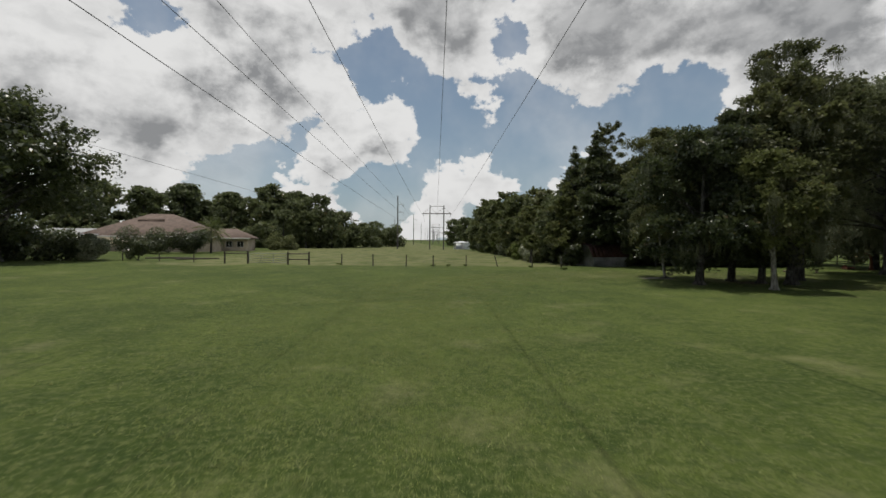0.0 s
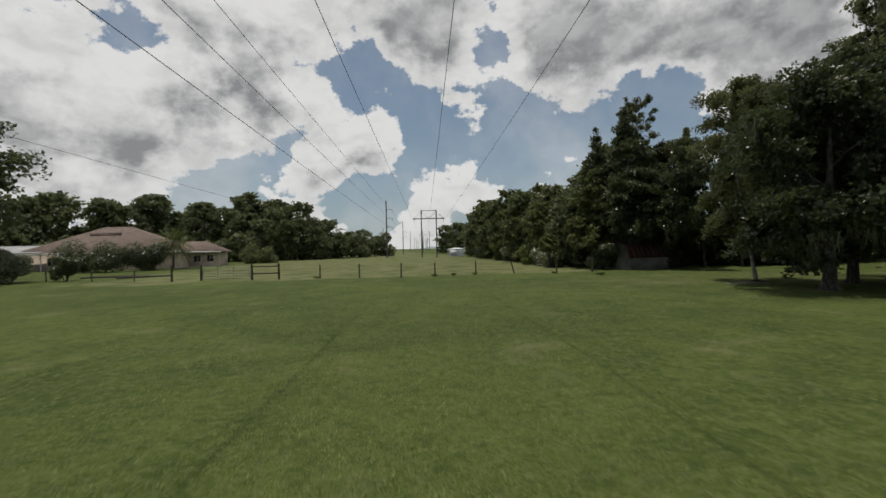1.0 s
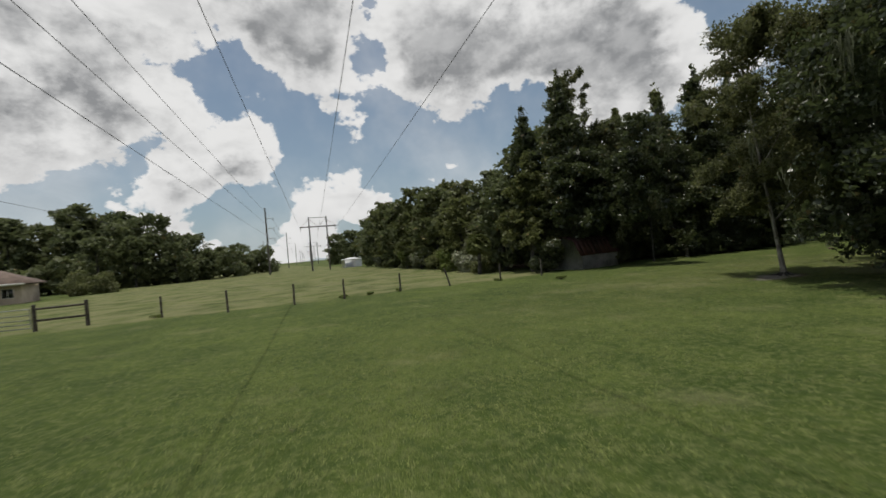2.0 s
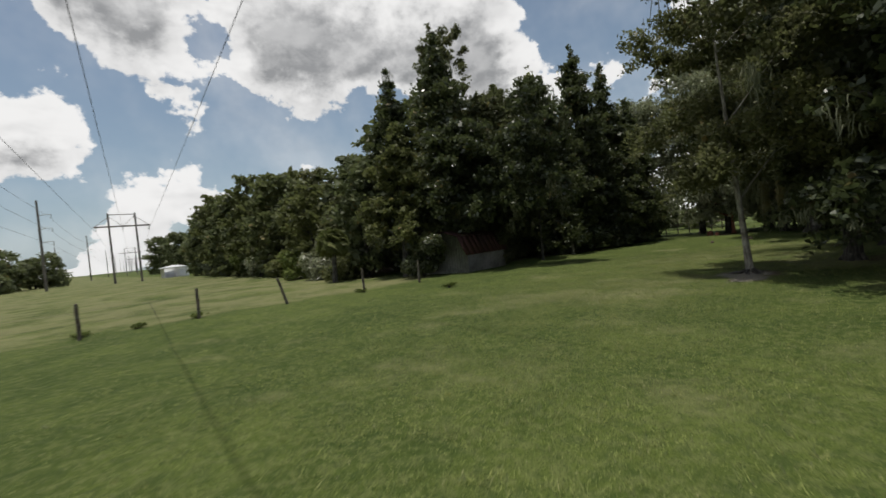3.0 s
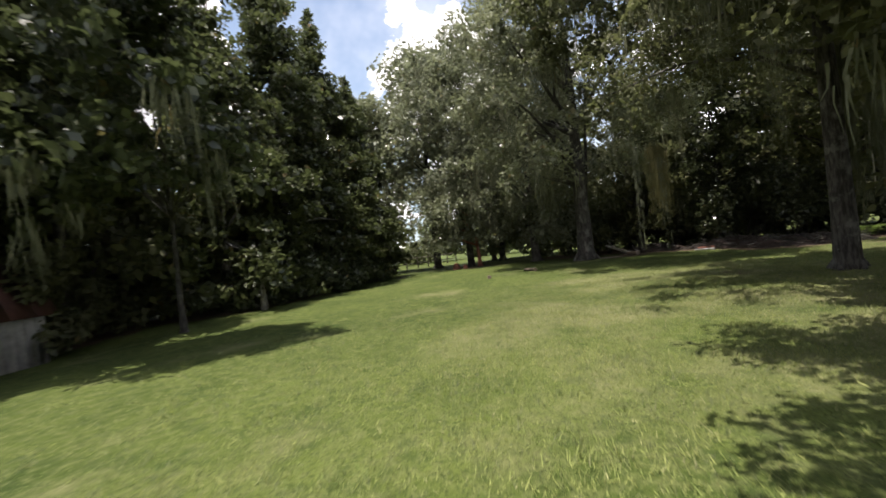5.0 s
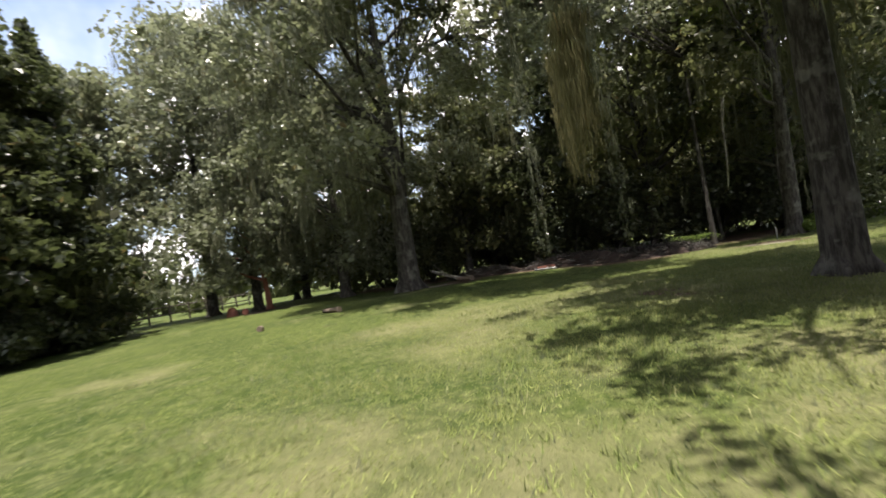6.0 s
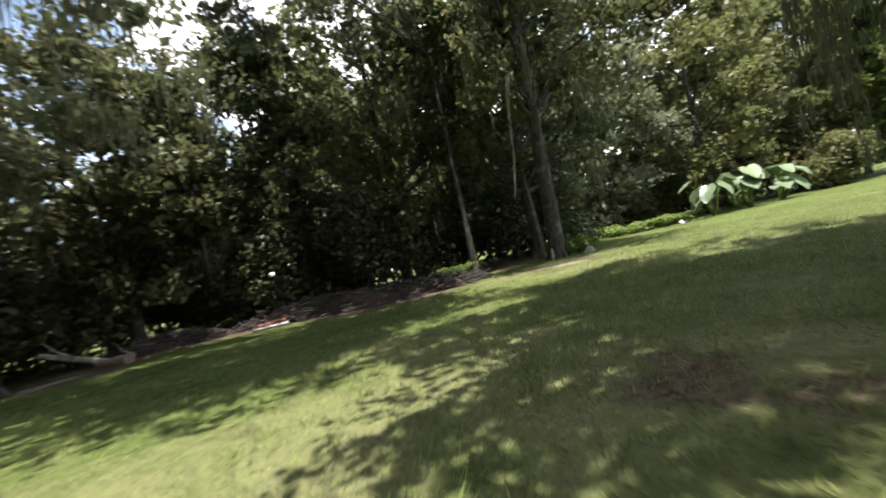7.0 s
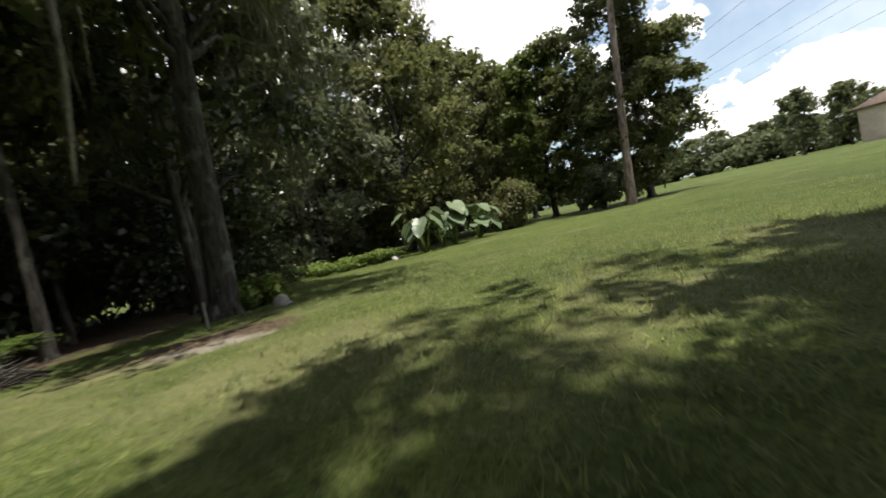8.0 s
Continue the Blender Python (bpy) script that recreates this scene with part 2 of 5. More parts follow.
def grass_material():
    """Thin upright blades, which take the light much as the turf does."""
    def build(n):
        geo = n.add("ShaderNodeNewGeometry")
        rnd, pos = geo.outputs["Random Per Island"], geo.outputs["Position"]
        patch = n.ramp(n.noise(pos, 0.8, 3.0, 0.6), 0.38, 0.62)
        tone = n.math("MULTIPLY_ADD", patch, 0.35, n.math("MULTIPLY", rnd, 0.65), clamp=True)
        col = n.mix(tone, (0.046, 0.066, 0.015), (0.118, 0.130, 0.041))
        col = n.mix(n.math("MULTIPLY", n.ramp(rnd, 0.95, 0.98), 0.5), col, (0.16, 0.15, 0.085))
        up = n.vec("NORMALIZE", n.vec("ADD", n.scaled(geo.outputs["Normal"], 0.35), (0.0, 0.0, 1.0)))
        main = principled(n, col, 0.6, up, spec=0.2)
        tr = n.add("ShaderNodeBsdfTranslucent")
        n.put(tr.inputs[0], col)
        n.link(n.scaled(up, -1.0), tr.inputs["Normal"])
        both = n.add("ShaderNodeAddShader")
        n.link(main, both.inputs[0])
        n.link(tr.outputs[0], both.inputs[1])
        return both.outputs[0]
    return material("grass_blade", build)


GRASS = grass_material()
BARK = bark_material("oak_bark", (0.026, 0.0235, 0.020), (0.080, 0.074, 0.064))
BARK_PALE = bark_material("pale_bark", (0.110, 0.100, 0.082), (0.270, 0.252, 0.215), lichen=0.6)
BARK_PINE = bark_material("pine_bark", (0.120, 0.090, 0.070), (0.290, 0.230, 0.190), scale=4.0)
WOOD_GREY = bark_material("weathered_wood", (0.055, 0.045, 0.036), (0.150, 0.130, 0.105), scale=9.0, lichen=0.2)
WOOD_RAIL = bark_material("rail_wood", (0.040, 0.034, 0.028), (0.110, 0.096, 0.078), scale=9.0, lichen=0.1)
POLE_STEEL = plain_material("weathered_pole", (0.090, 0.080, 0.070), (0.170, 0.155, 0.135), 0.8, 5.0)
CABLE = plain_material("cable", (0.030, 0.030, 0.032), (0.060, 0.060, 0.062), 0.6, 20.0)
GALV = plain_material("galvanised_tube", (0.20, 0.21, 0.20), (0.34, 0.35, 0.34), 0.55, 14.0, 0.1, metal=0.3)
PAINT = plain_material("peeling_white_paint", (0.22, 0.22, 0.21), (0.52, 0.52, 0.51), 0.75, 5.0, 0.3)
RUST = plain_material("rusted_tin", (0.034, 0.013, 0.011), (0.075, 0.028, 0.022), 0.75, 4.0, 0.3)
SHINGLE = plain_material("brown_shingle", (0.105, 0.076, 0.060), (0.170, 0.124, 0.098), 0.9, 9.0, 0.5)
STUCCO = plain_material("stucco", (0.40, 0.33, 0.25), (0.52, 0.44, 0.34), 0.9, 6.0, 0.3)
TIN = plain_material("grey_tin", (0.24, 0.24, 0.23), (0.38, 0.38, 0.37), 0.6, 3.0, 0.2)
FASCIA = plain_material("white_trim", (0.60, 0.58, 0.54), (0.76, 0.74, 0.70), 0.7, 6.0, 0.1)
GLASS_DARK = plain_material("dark_pane", (0.010, 0.012, 0.014), (0.022, 0.026, 0.028), 0.08, 3.0, 0.0, spec=0.6)
BRUSH = plain_material("dead_brush", (0.014, 0.009, 0.006), (0.040, 0.025, 0.018), 0.95, 7.0, 0.8, depth=0.05)
CUT_WOOD = plain_material("cut_log", (0.120, 0.090, 0.065), (0.240, 0.190, 0.140), 0.9, 7.0, 0.5)
REDDISH = plain_material("red_brown_bark", (0.150, 0.055, 0.035), (0.300, 0.130, 0.085), 0.9, 7.0, 0.5)
CONCRETE = plain_material("pale_concrete", (0.24, 0.235, 0.22), (0.40, 0.39, 0.37), 0.9, 7.0, 0.3)
WHITE_WALL = plain_material("white_metal_wall", (0.55, 0.56, 0.56), (0.72, 0.73, 0.73), 0.6, 4.0, 0.1)


# ---------------------------------------------------------------- mesh helpers
def ground_z(x, y):
    """Height of the ground: almost level, with soft swells."""
    x, y = np.asarray(x, float), np.asarray(y, float)
    z = 0.05 * np.sin(0.21 * x + 0.4) * np.sin(0.17 * y + 1.1) + 0.03 * np.sin(0.53 * x + 0.31 * y)
    z = z - 0.14 * np.exp(-((x - 18) ** 2 + (y - 25) ** 2) / 40.0)
    z = z + 0.10 * np.exp(-((x - 44) ** 2 + (y - 13) ** 2) / 60.0)
    return z


def gz(x, y):
    return float(ground_z(x, y))


def mesh_np(name, verts, faces, smooth=False):
    """A mesh from arrays; faces: an array of rows of equal length, or a list of such arrays."""
    groups = [np.asarray(f) for f in (faces if isinstance(faces, list) else [faces]) if len(f)]
    verts = np.asarray(verts, np.float32)
    me = bpy.data.meshes.new(name)
    loops = np.concatenate([g.ravel() for g in groups]).astype(np.int32)
    sizes = np.concatenate([np.full(len(g), g.shape[1]) for g in groups]).astype(np.int32)
    me.vertices.add(len(verts))
    me.vertices.foreach_set("co", verts.ravel())
    me.loops.add(len(loops))
    me.loops.foreach_set("vertex_index", loops)
    me.polygons.add(len(sizes))
    me.polygons.foreach_set("loop_start", np.r_[0, np.cumsum(sizes)[:-1]].astype(np.int32))
    me.polygons.foreach_set("loop_total", sizes)
    me.update(calc_edges=True)
    if smooth:
        me.polygons.foreach_set("use_smooth", np.ones(len(sizes), bool))
    return me


class Soup:
    """Collects quads and triangles of one mesh."""

    def __init__(self):
        self.v, self.q, self.t, self.n = [], [], [], 0

    def add(self, verts, quads=(), tris=()):
        self.v.append(np.asarray(verts, float))
        if len(quads):
            self.q.append(np.asarray(quads) + self.n)
        if len(tris):
            self.t.append(np.asarray(tris) + self.n)
        self.n += len(verts)
        return self

    def mesh(self, name, smooth=False):
        groups = []
        if self.q:
            groups.append(np.concatenate(self.q))
        if self.t:
            groups.append(np.concatenate(self.t))
        return mesh_np(name, np.concatenate(self.v), groups, smooth)

    def tube(self, pts, radii, sides=7, cap=True):
        pts, radii = np.asarray(pts, float), np.asarray(radii, float)
        k = len(pts)
        tan = np.gradient(pts, axis=0)
        tan /= np.linalg.norm(tan, axis=1)[:, None] + 1e-9
        ref = np.array([0.0, 0.0, 1.0]) if abs(tan[0, 2]) < 0.8 else np.array([1.0, 0.0, 0.0])
        u = np.cross(tan, ref)
        u /= np.linalg.norm(u, axis=1)[:, None] + 1e-9
        w = np.cross(tan, u)
        a = np.linspace(0, 2 * np.pi, sides, endpoint=False)
        ring = pts[:, None] + radii[:, None, None] * (np.cos(a)[None, :, None] * u[:, None] + np.sin(a)[None, :, None] * w[:, None])
        i, j = np.meshgrid(np.arange(k - 1), np.arange(sides), indexing="ij")
        j2 = (j + 1) % sides
        quads = np.stack([i * sides + j, i * sides + j2, (i + 1) * sides + j2, (i + 1) * sides + j], -1).reshape(-1, 4)
        self.add(ring.reshape(-1, 3), quads)
        if cap:
            for at, flip in ((0, 1), (k - 1, -1)):
                base = ring[at]
                tri = [(0, x + 1, x + 2) if flip < 0 else (0, x + 2, x + 1) for x in range(sides - 2)]
                self.add(base, tris=tri)
        return self

    def box(self, lo, hi, turn=None, at=(0, 0, 0), bevel=0.0):
        (x0, y0, z0), (x1, y1, z1) = lo, hi
        b = min(bevel, (x1 - x0) / 3, (y1 - y0) / 3, (z1 - z0) / 3)
        if b <= 0:
            v = np.array([(x, y, z) for x in (x0, x1) for y in (y0, y1) for z in (z0, z1)])
            f = [(0, 1, 3, 2), (4, 6, 7, 5), (0, 4, 5, 1), (2, 3, 7, 6), (0, 2, 6, 4), (1, 5, 7, 3)]
            t = []
        else:
            v, f, t = [], [], []
            key = {}
            for sx in (0, 1):
                for sy in (0, 1):
                    for sz in (0, 1):
                        c = [(x0, x1)[sx], (y0, y1)[sy], (z0, z1)[sz]]
                        inn = [c[0] + b * (1 - 2 * sx), c[1] + b * (1 - 2 * sy), c[2] + b * (1 - 2 * sz)]
                        for ax in range(3):
                            q = list(inn)
                            q[ax] = c[ax]
                            key[sx, sy, sz, ax] = len(v)
                            v.append(q)
            for ax in range(3):
                o = [a for a in range(3) if a != ax]
                for s in (0, 1):
                    ring = []
                    for a, c in ((0, 0), (1, 0), (1, 1), (0, 1)):
                        k = [0, 0, 0]
                        k[ax], k[o[0]], k[o[1]] = s, a, c
                        ring.append(key[(*k, ax)])
                    f.append(ring if (s == 1) == (ax != 1) else ring[::-1])
                for a in (0, 1):
                    for c in (0, 1):
                        k0, k1 = [0, 0, 0], [0, 0, 0]
                        k0[ax], k1[ax] = 0, 1
                        for k in (k0, k1):
                            k[o[0]], k[o[1]] = a, c
                        f.append([key[(*k0, o[0])], key[(*k1, o[0])], key[(*k1, o[1])], key[(*k0, o[1])]])
            for sx in (0, 1):
                for sy in (0, 1):
                    for sz in (0, 1):
                        t.append([key[sx, sy, sz, ax] for ax in range(3)])
            v = np.array(v)
        if turn is not None:
            c, s = math.cos(turn), math.sin(turn)
            v = np.stack([v[:, 0] * c - v[:, 1] * s, v[:, 0] * s + v[:, 1] * c, v[:, 2]], 1)
        return self.add(v + np.array(at), f, t)

    def leaves(self, pts, normals, size, rng, aspect=0.55):
        """Folded, drooping leaf blades round the given points."""
        k = len(pts)
        rnd = rng.normal(size=(k, 3))
        t = np.cross(normals, rnd)
        t /= np.linalg.norm(t, axis=1)[:, None] + 1e-9
        b = np.cross(normals, t)
        ln = size * rng.uniform(0.65, 1.35, (k, 1))
        wd = ln * aspect * rng.uniform(0.8, 1.2, (k, 1))
        fold = normals * ln * 0.12
        v = np.stack([pts - t * ln * 0.5, pts + b * wd * 0.5 + fold, pts + t * ln * 0.5 - normals * ln * 0.1, pts - b * wd * 0.5 + fold], 1)
        return self.add(v.reshape(-1, 3), np.arange(4 * k).reshape(-1, 4))

    def strands(self, tops, lengths, width, rng, steps=5, sway=0.1):
        """Thin hanging ribbons."""
        k = len(tops)
        s = np.linspace(0, 1, steps + 1)
        ang = rng.uniform(0, np.pi, k)
        side = np.stack([np.cos(ang), np.sin(ang), np.zeros(k)], 1)
        drift = np.cumsum(rng.normal(0, sway * 0.45, (k, steps + 1, 3)), 1) * s[None, :, None] ** 0.5
        drift[..., 2] = 0
        mid = tops[:, None] - s[None, :, None] * lengths[:, None, None] * np.array([0, 0, 1.0]) + drift
        wide = (width * rng.uniform(0.6, 1.4, k))[:, None] * (1 - 0.85 * s)[None]
        off = side[:, None] * wide[..., None]
        v = np.stack([mid - off, mid + off], 2).reshape(k, -1, 3)
        q = np.array([(2 * i, 2 * i + 1, 2 * i + 3, 2 * i + 2) for i in range(steps)])
        f = (q[None] + (np.arange(k) * 2 * (steps + 1))[:, None, None]).reshape(-1, 4)
        return self.add(v.reshape(-1, 3), f)

    def tuft(self, top, reach, spread, count, rng, width=0.017, sway=None):
        """A ragged beard of moss: short and long curly strands that gather towards the tip."""
        off = rng.normal(0, spread, (count, 3)) * np.array([1, 1, 0.6])
        far = np.hypot(off[:, 0], off[:, 1]) / (spread * 1.6)
        lens = reach * np.clip(1.0 - 0.55 * far, 0.25, 1.0) * rng.uniform(0.45, 1.0, count)
        tops = np.asarray(top) + off
        tops[:, 2] -= rng.uniform(0, 0.35, count) * reach * (lens < 0.6 * reach)
        return self.strands(tops, lens, width, rng, 3, 0.05 + 0.03 * reach if sway is None else sway)


def part(name, data, mat, parent=None, label="", smooth=False):
    """Links a Soup or a mesh as one object under a thing or under a part."""
    me = data.mesh(name, smooth) if isinstance(data, Soup) else data
    if mat is not None and not me.materials:
        me.materials.append(mat)
    ob = new(name, me)
    if parent is not None:
        ob.parent = parent
    if label:
        tagged(ob, label)
    return ob


def thing(name, x, y, z, label, category, group="", turn=0.0, kind=""):
    ob = new(name)
    ob.empty_display_size = 0.2
    ob.matrix_basis = pose(x, y, z, 0, 0, turn)
    return tagged(ob, label, category, group, kind)


# ---------------------------------------------------------------- ground
def soil_amount(x, y):
    """Bare earth and leaf litter: under the woods and round some trunks."""
    s = np.zeros_like(x)
    for cx, cy, rx, ry, a in SOIL:
        s = np.maximum(s, a * np.exp(-(((x - cx) / rx) ** 2 + ((y - cy) / ry) ** 2)))
    return s


SOIL = [
    (22.6, 11.9, 1.2, 1.0, 1.0), (21.3, 11.7, 1.4, 0.7, 0.75), (33.1, 10.9, 1.4, 1.0, 0.58), (37.6, 3.6, 1.6, 1.0, 0.85),
    (45.5, 11.5, 2.4, 1.6, 0.95), (48.0, 7.5, 5.0, 4.0, 1.0), (42.5, 5.5, 3.5, 2.4, 1.0), (41.1, 4.2, 1.7, 1.3, 0.9), (46.0, 0.0, 7.0, 6.0, 1.0),
    (50.5, 20.3, 2.6, 1.2, 0.85), (54.0, 12.0, 6.0, 5.0, 1.0), (44.0, -9.0, 3.0, 5.0, 0.9), (40.0, 30.0, 9.0, 4.0, 1.0),
    (30.0, 32.0, 6.0, 4.0, 1.0), (27.0, 8.5, 2.2, 2.0, 0.7), (27.0, 45.0, 4.5, 12.0, 1.0), (27.5, 75.0, 4.5, 25.0, 1.0),
]


def build_ground():
    def steps(lo, hi, near, fine):
        inner = np.arange(near[0], near[1] + 1e-6, fine)
        out = [inner]
        left, right = [], []
        p, s = near[0], fine
        while p > lo:
            s *= 1.35
            p -= s
            left.append(p)
        p, s = near[1], fine
        while p < hi:
            s *= 1.35
            p += s
            right.append(p)
        return np.concatenate([np.array(left[::-1]), *out, np.array(right)])
    xs, ys = steps(-2500, 2500, (-20, 62), 0.6), steps(-2500, 2500, (-26, 48), 0.6)
    gx, gy = np.meshgrid(xs, ys, indexing="ij")
    v = np.stack([gx, gy, ground_z(gx, gy)], -1).reshape(-1, 3)
    nx, ny = len(xs), len(ys)
    i, j = np.meshgrid(np.arange(nx - 1), np.arange(ny - 1), indexing="ij")
    f = np.stack([i * ny + j, (i + 1) * ny + j, (i + 1) * ny + j + 1, i * ny + j + 1], -1).reshape(-1, 4)
    me = mesh_np("ground", v, f, True)
    me.attributes.new("soil", "FLOAT", "POINT").data.foreach_set("value", soil_amount(v[:, 0], v[:, 1]).astype(np.float32))
    worn = np.zeros(len(v))
    for cx, cy, rx, ry in ((28, 12.5, 8, 5.0), (33, 10, 5, 6), (19, 14, 5, 3.5), (34, 14, 6, 2.5), (36, 6, 2.5, 3.0), (1, -20, 5, 5)):
        worn = np.maximum(worn, np.exp(-(((v[:, 0] - cx) / rx) ** 2 + ((v[:, 1] - cy) / ry) ** 2)))
    meadow = np.clip((v[:, 1] - 27.4) / 0.8, 0, 1) * np.clip((24.0 - v[:, 0]) / 3.0, 0, 1) * np.clip((v[:, 0] + 30.0) / 8.0, 0, 1)
    worn = np.maximum(worn, 1.15 * meadow)
    sand = np.zeros(len(v))
    for cx, cy, rx, ry, a in ((22.4, 12.1, 1.1, 1.0, 1.0), (21.3, 11.7, 1.3, 0.7, 0.9), (37.4, 4.0, 1.1, 0.6, 0.75), (45.0, 12.2, 1.4, 0.8, 0.8)):
        sand = np.maximum(sand, a * np.exp(-(((v[:, 0] - cx) / rx) ** 2 + ((v[:, 1] - cy) / ry) ** 2)))
    me.attributes.new("sand", "FLOAT", "POINT").data.foreach_set("value", sand.astype(np.float32))
    me.attributes.new("worn", "FLOAT", "POINT").data.foreach_set("value", worn.astype(np.float32))
    ob = part("ground", me, GROUND)
    tagged(ob, "mown green lawn with dry patches, wheel tracks and painted wire shadows", "ground", kind="structure")


build_ground()


# ---------------------------------------------------------------- trees
def unit(v):
    return v / (np.linalg.norm(v, axis=-1, keepdims=True) + 1e-9)


def crown_spots(kind, k, h, r, base, rng):
    """Centres and radii of the leaf masses of a crown."""
    z = base + (h - base) * rng.uniform(0.0, 1.0, k) ** (1.15 if kind == "cone" else 0.85)
    s = (z - base) / (h - base)
    if kind == "cone":
        wide = r * (1.0 - s) ** 0.92 * np.where(s < 0.12, 0.7 + 2.5 * s, 1.0)
    elif kind == "spread":
        wide = r * np.sqrt(np.clip(1 - (np.maximum(s - 0.35, 0) / 0.68) ** 2, 0.05, 1)) * np.where(s < 0.2, 0.75 + s, 1)
    elif kind == "column":
        wide = r * np.sin(np.pi * np.clip(0.12 + 0.83 * s, 0, 1)) ** 0.6
    elif kind == "sparse":
        wide = r * (0.45 + 0.55 * np.sin(np.pi * np.clip(0.1 + 0.8 * s, 0, 1)))
    else:
        wide = r * np.sqrt(np.clip(1 - ((s - 0.42) / 0.6) ** 2, 0.06, 1))
    ang = rng.uniform(0, 2 * np.pi, k)
    out = wide * np.sqrt(rng.uniform(0.10, 1.0, k))
    rad = r * {"cone": 0.27, "spread": 0.26, "column": 0.34, "sparse": 0.22}.get(kind, 0.33) * rng.uniform(0.65, 1.25, k)
    rad = np.minimum(rad, 0.22 + 0.75 * wide)
    out = np.maximum(out - rad * 0.35, 0)
    return np.stack([out * np.cos(ang), out * np.sin(ang), np.minimum(z, h - rad * 0.6)], 1), rad


def make_tree(name, x, y, h, r, base, trunk_r, count, leaf, kind="round", mat=None, bark=None, seed=1, lean=(0.0, 0.0),
              moss=0, puffs=None, label="", group="", limbs=None, moss_len=1.2, low=None, category="tree", core=0.18, shift=(0.0, 0.0), stretch=(1.0, 1.0), density=0.5, lump=1.0):
    """A tree > trunk with limbs, crown of single leaves in many masses, hanging moss."""
    rng = np.random.default_rng(seed)
    mat, bark = mat or LEAF_OAK, bark or BARK
    root = thing(name, x, y, gz(x, y) - 0.03, label, category, group)
    k = int((puffs or 18 + 3.2 * h) * 1.6)
    spots, rad = crown_spots(kind, k, h, r, base, rng)
    lean = np.array([lean[0], lean[1], 0.0])
    rad *= lump * 0.8
    spots[:, :2] = spots[:, :2] * np.array(stretch) + np.array(shift)
    spots = spots + lean * spots[:, 2:3]
    # a gap cut in the canopy along the sun's line, to light the ferns
    gap = np.hypot(spots[:, 0] + x - 42.0 + 0.131 * spots[:, 2], spots[:, 1] + y - 2.3 - 0.118 * spots[:, 2]) > 1.0 * rad + 0.9
    spots, rad, k = spots[gap], rad[gap], int(gap.sum())
    steps = np.linspace(0, 1, 9)
    top = h * (0.93 if kind in ("cone", "column") else 0.78)
    wob = np.cumsum(rng.normal(0, 0.05, (9, 3)), 0) * np.array([1, 1, 0]) * trunk_r * 2.2
    wob -= wob[0]
    line = np.stack([np.zeros(9), np.zeros(9), steps * top], 1) + lean * (steps * top)[:, None] + wob
    thick = trunk_r * (1 - 0.86 * steps ** (1.15 if trunk_r > 0.2 else 0.85))
    thick[0] *= 1.35
    wood = Soup()
    low_line = np.vstack([line[0], line[0] + (line[1] - line[0]) * 0.16, line[1:]])
    low_thick = np.r_[thick[0], trunk_r * 1.08, thick[1:]]
    wood.tube(low_line, low_thick, 11)
    for a in range(5):       # root flare
        d = np.array([math.cos(a * 1.26 + seed), math.sin(a * 1.26 + seed), 0])
        wood.tube([d * trunk_r * 0.5 + [0, 0, trunk_r * 1.3], d * trunk_r * 1.25 + [0, 0, trunk_r * 0.35], d * trunk_r * 1.8 + [0, 0, -0.06]],
                  [trunk_r * 0.42, trunk_r * 0.32, trunk_r * 0.12], 6)
    order = np.argsort(-rad)[: (limbs or min(k, 26))]
    for i in order:
        end = spots[i]
        at = np.clip((end[2] - 0.55 * np.hypot(*(end[:2] - lean[:2] * end[2])) - 0.4) / top, max(0.22, (0.95 if base > 3.5 else 0.72) * base / top), 0.92)
        start = np.array([np.interp(at, steps, line[:, c]) for c in range(3)])
        start_r = np.interp(at, steps, thick) * 0.55
        mid = start * 0.5 + end * 0.5 + np.array([*rng.normal(0, 0.25, 2), rng.uniform(0.0, 0.5)])
        wood.tube([start, start * 0.55 + mid * 0.45 + rng.normal(0, 0.08, 3), mid, mid * 0.45 + end * 0.55 + rng.normal(0, 0.12, 3), end],
                  [start_r, start_r * 0.75, start_r * 0.52, start_r * 0.34, 0.012], 5, cap=False)
    part("trunk", wood, bark, root, smooth=True)
    share = rad ** 2 / (rad ** 2).sum()
    count, leaf = int(count * density), leaf * 1.25
    which = rng.choice(k, count, p=share)
    d = unit(rng.normal(size=(count, 3)))
    dist = rng.uniform(0.25, 1.0, (count, 1)) ** 0.7
    # twigs: every leaf mass breaks up into small sprays
    spray = unit(rng.normal(size=(k, 11, 3)))
    pick = spray[which, rng.integers(0, 11, count)]
    d = unit(d * 0.40 + pick * 1.0)
    # every mass is a bough: long outwards, flat, drooping at its end
    outward = spots[:, :2] - np.array(shift) - lean[:2] * spots[:, 2:3]
    bearing = np.arctan2(outward[:, 1], outward[:, 0]) + rng.normal(0, 0.5, k)
    rise = np.clip(1.1 * (spots[:, 2] - base) / (h - base) - 0.35, -0.35, 0.9) + rng.normal(0, 0.18, k)
    axis = unit(np.stack([np.cos(bearing), np.sin(bearing), rise], 1))
    across = unit(np.stack([-np.sin(bearing), np.cos(bearing), 0 * bearing], 1))
    over = np.cross(axis, across)
    local = d * dist * np.array([1.45, 0.95, 0.62])
    spread = local[:, :1] * axis[which] + local[:, 1:2] * across[which] + local[:, 2:] * over[which]
    spread[:, 2] -= 0.22 * np.maximum(local[:, 0], 0) ** 2
    p = spots[which] + spread * rad[which][:, None] + rng.normal(0, 0.05, (count, 3))
    if low is not None:
        p[:, 2] = np.where(p[:, 2] < low, low + 0.9 * (low - p[:, 2]), p[:, 2])
    nrm = unit(d * 0.45 + np.array([0, 0, 0.5]) + rng.normal(0, 0.55, (count, 3)))
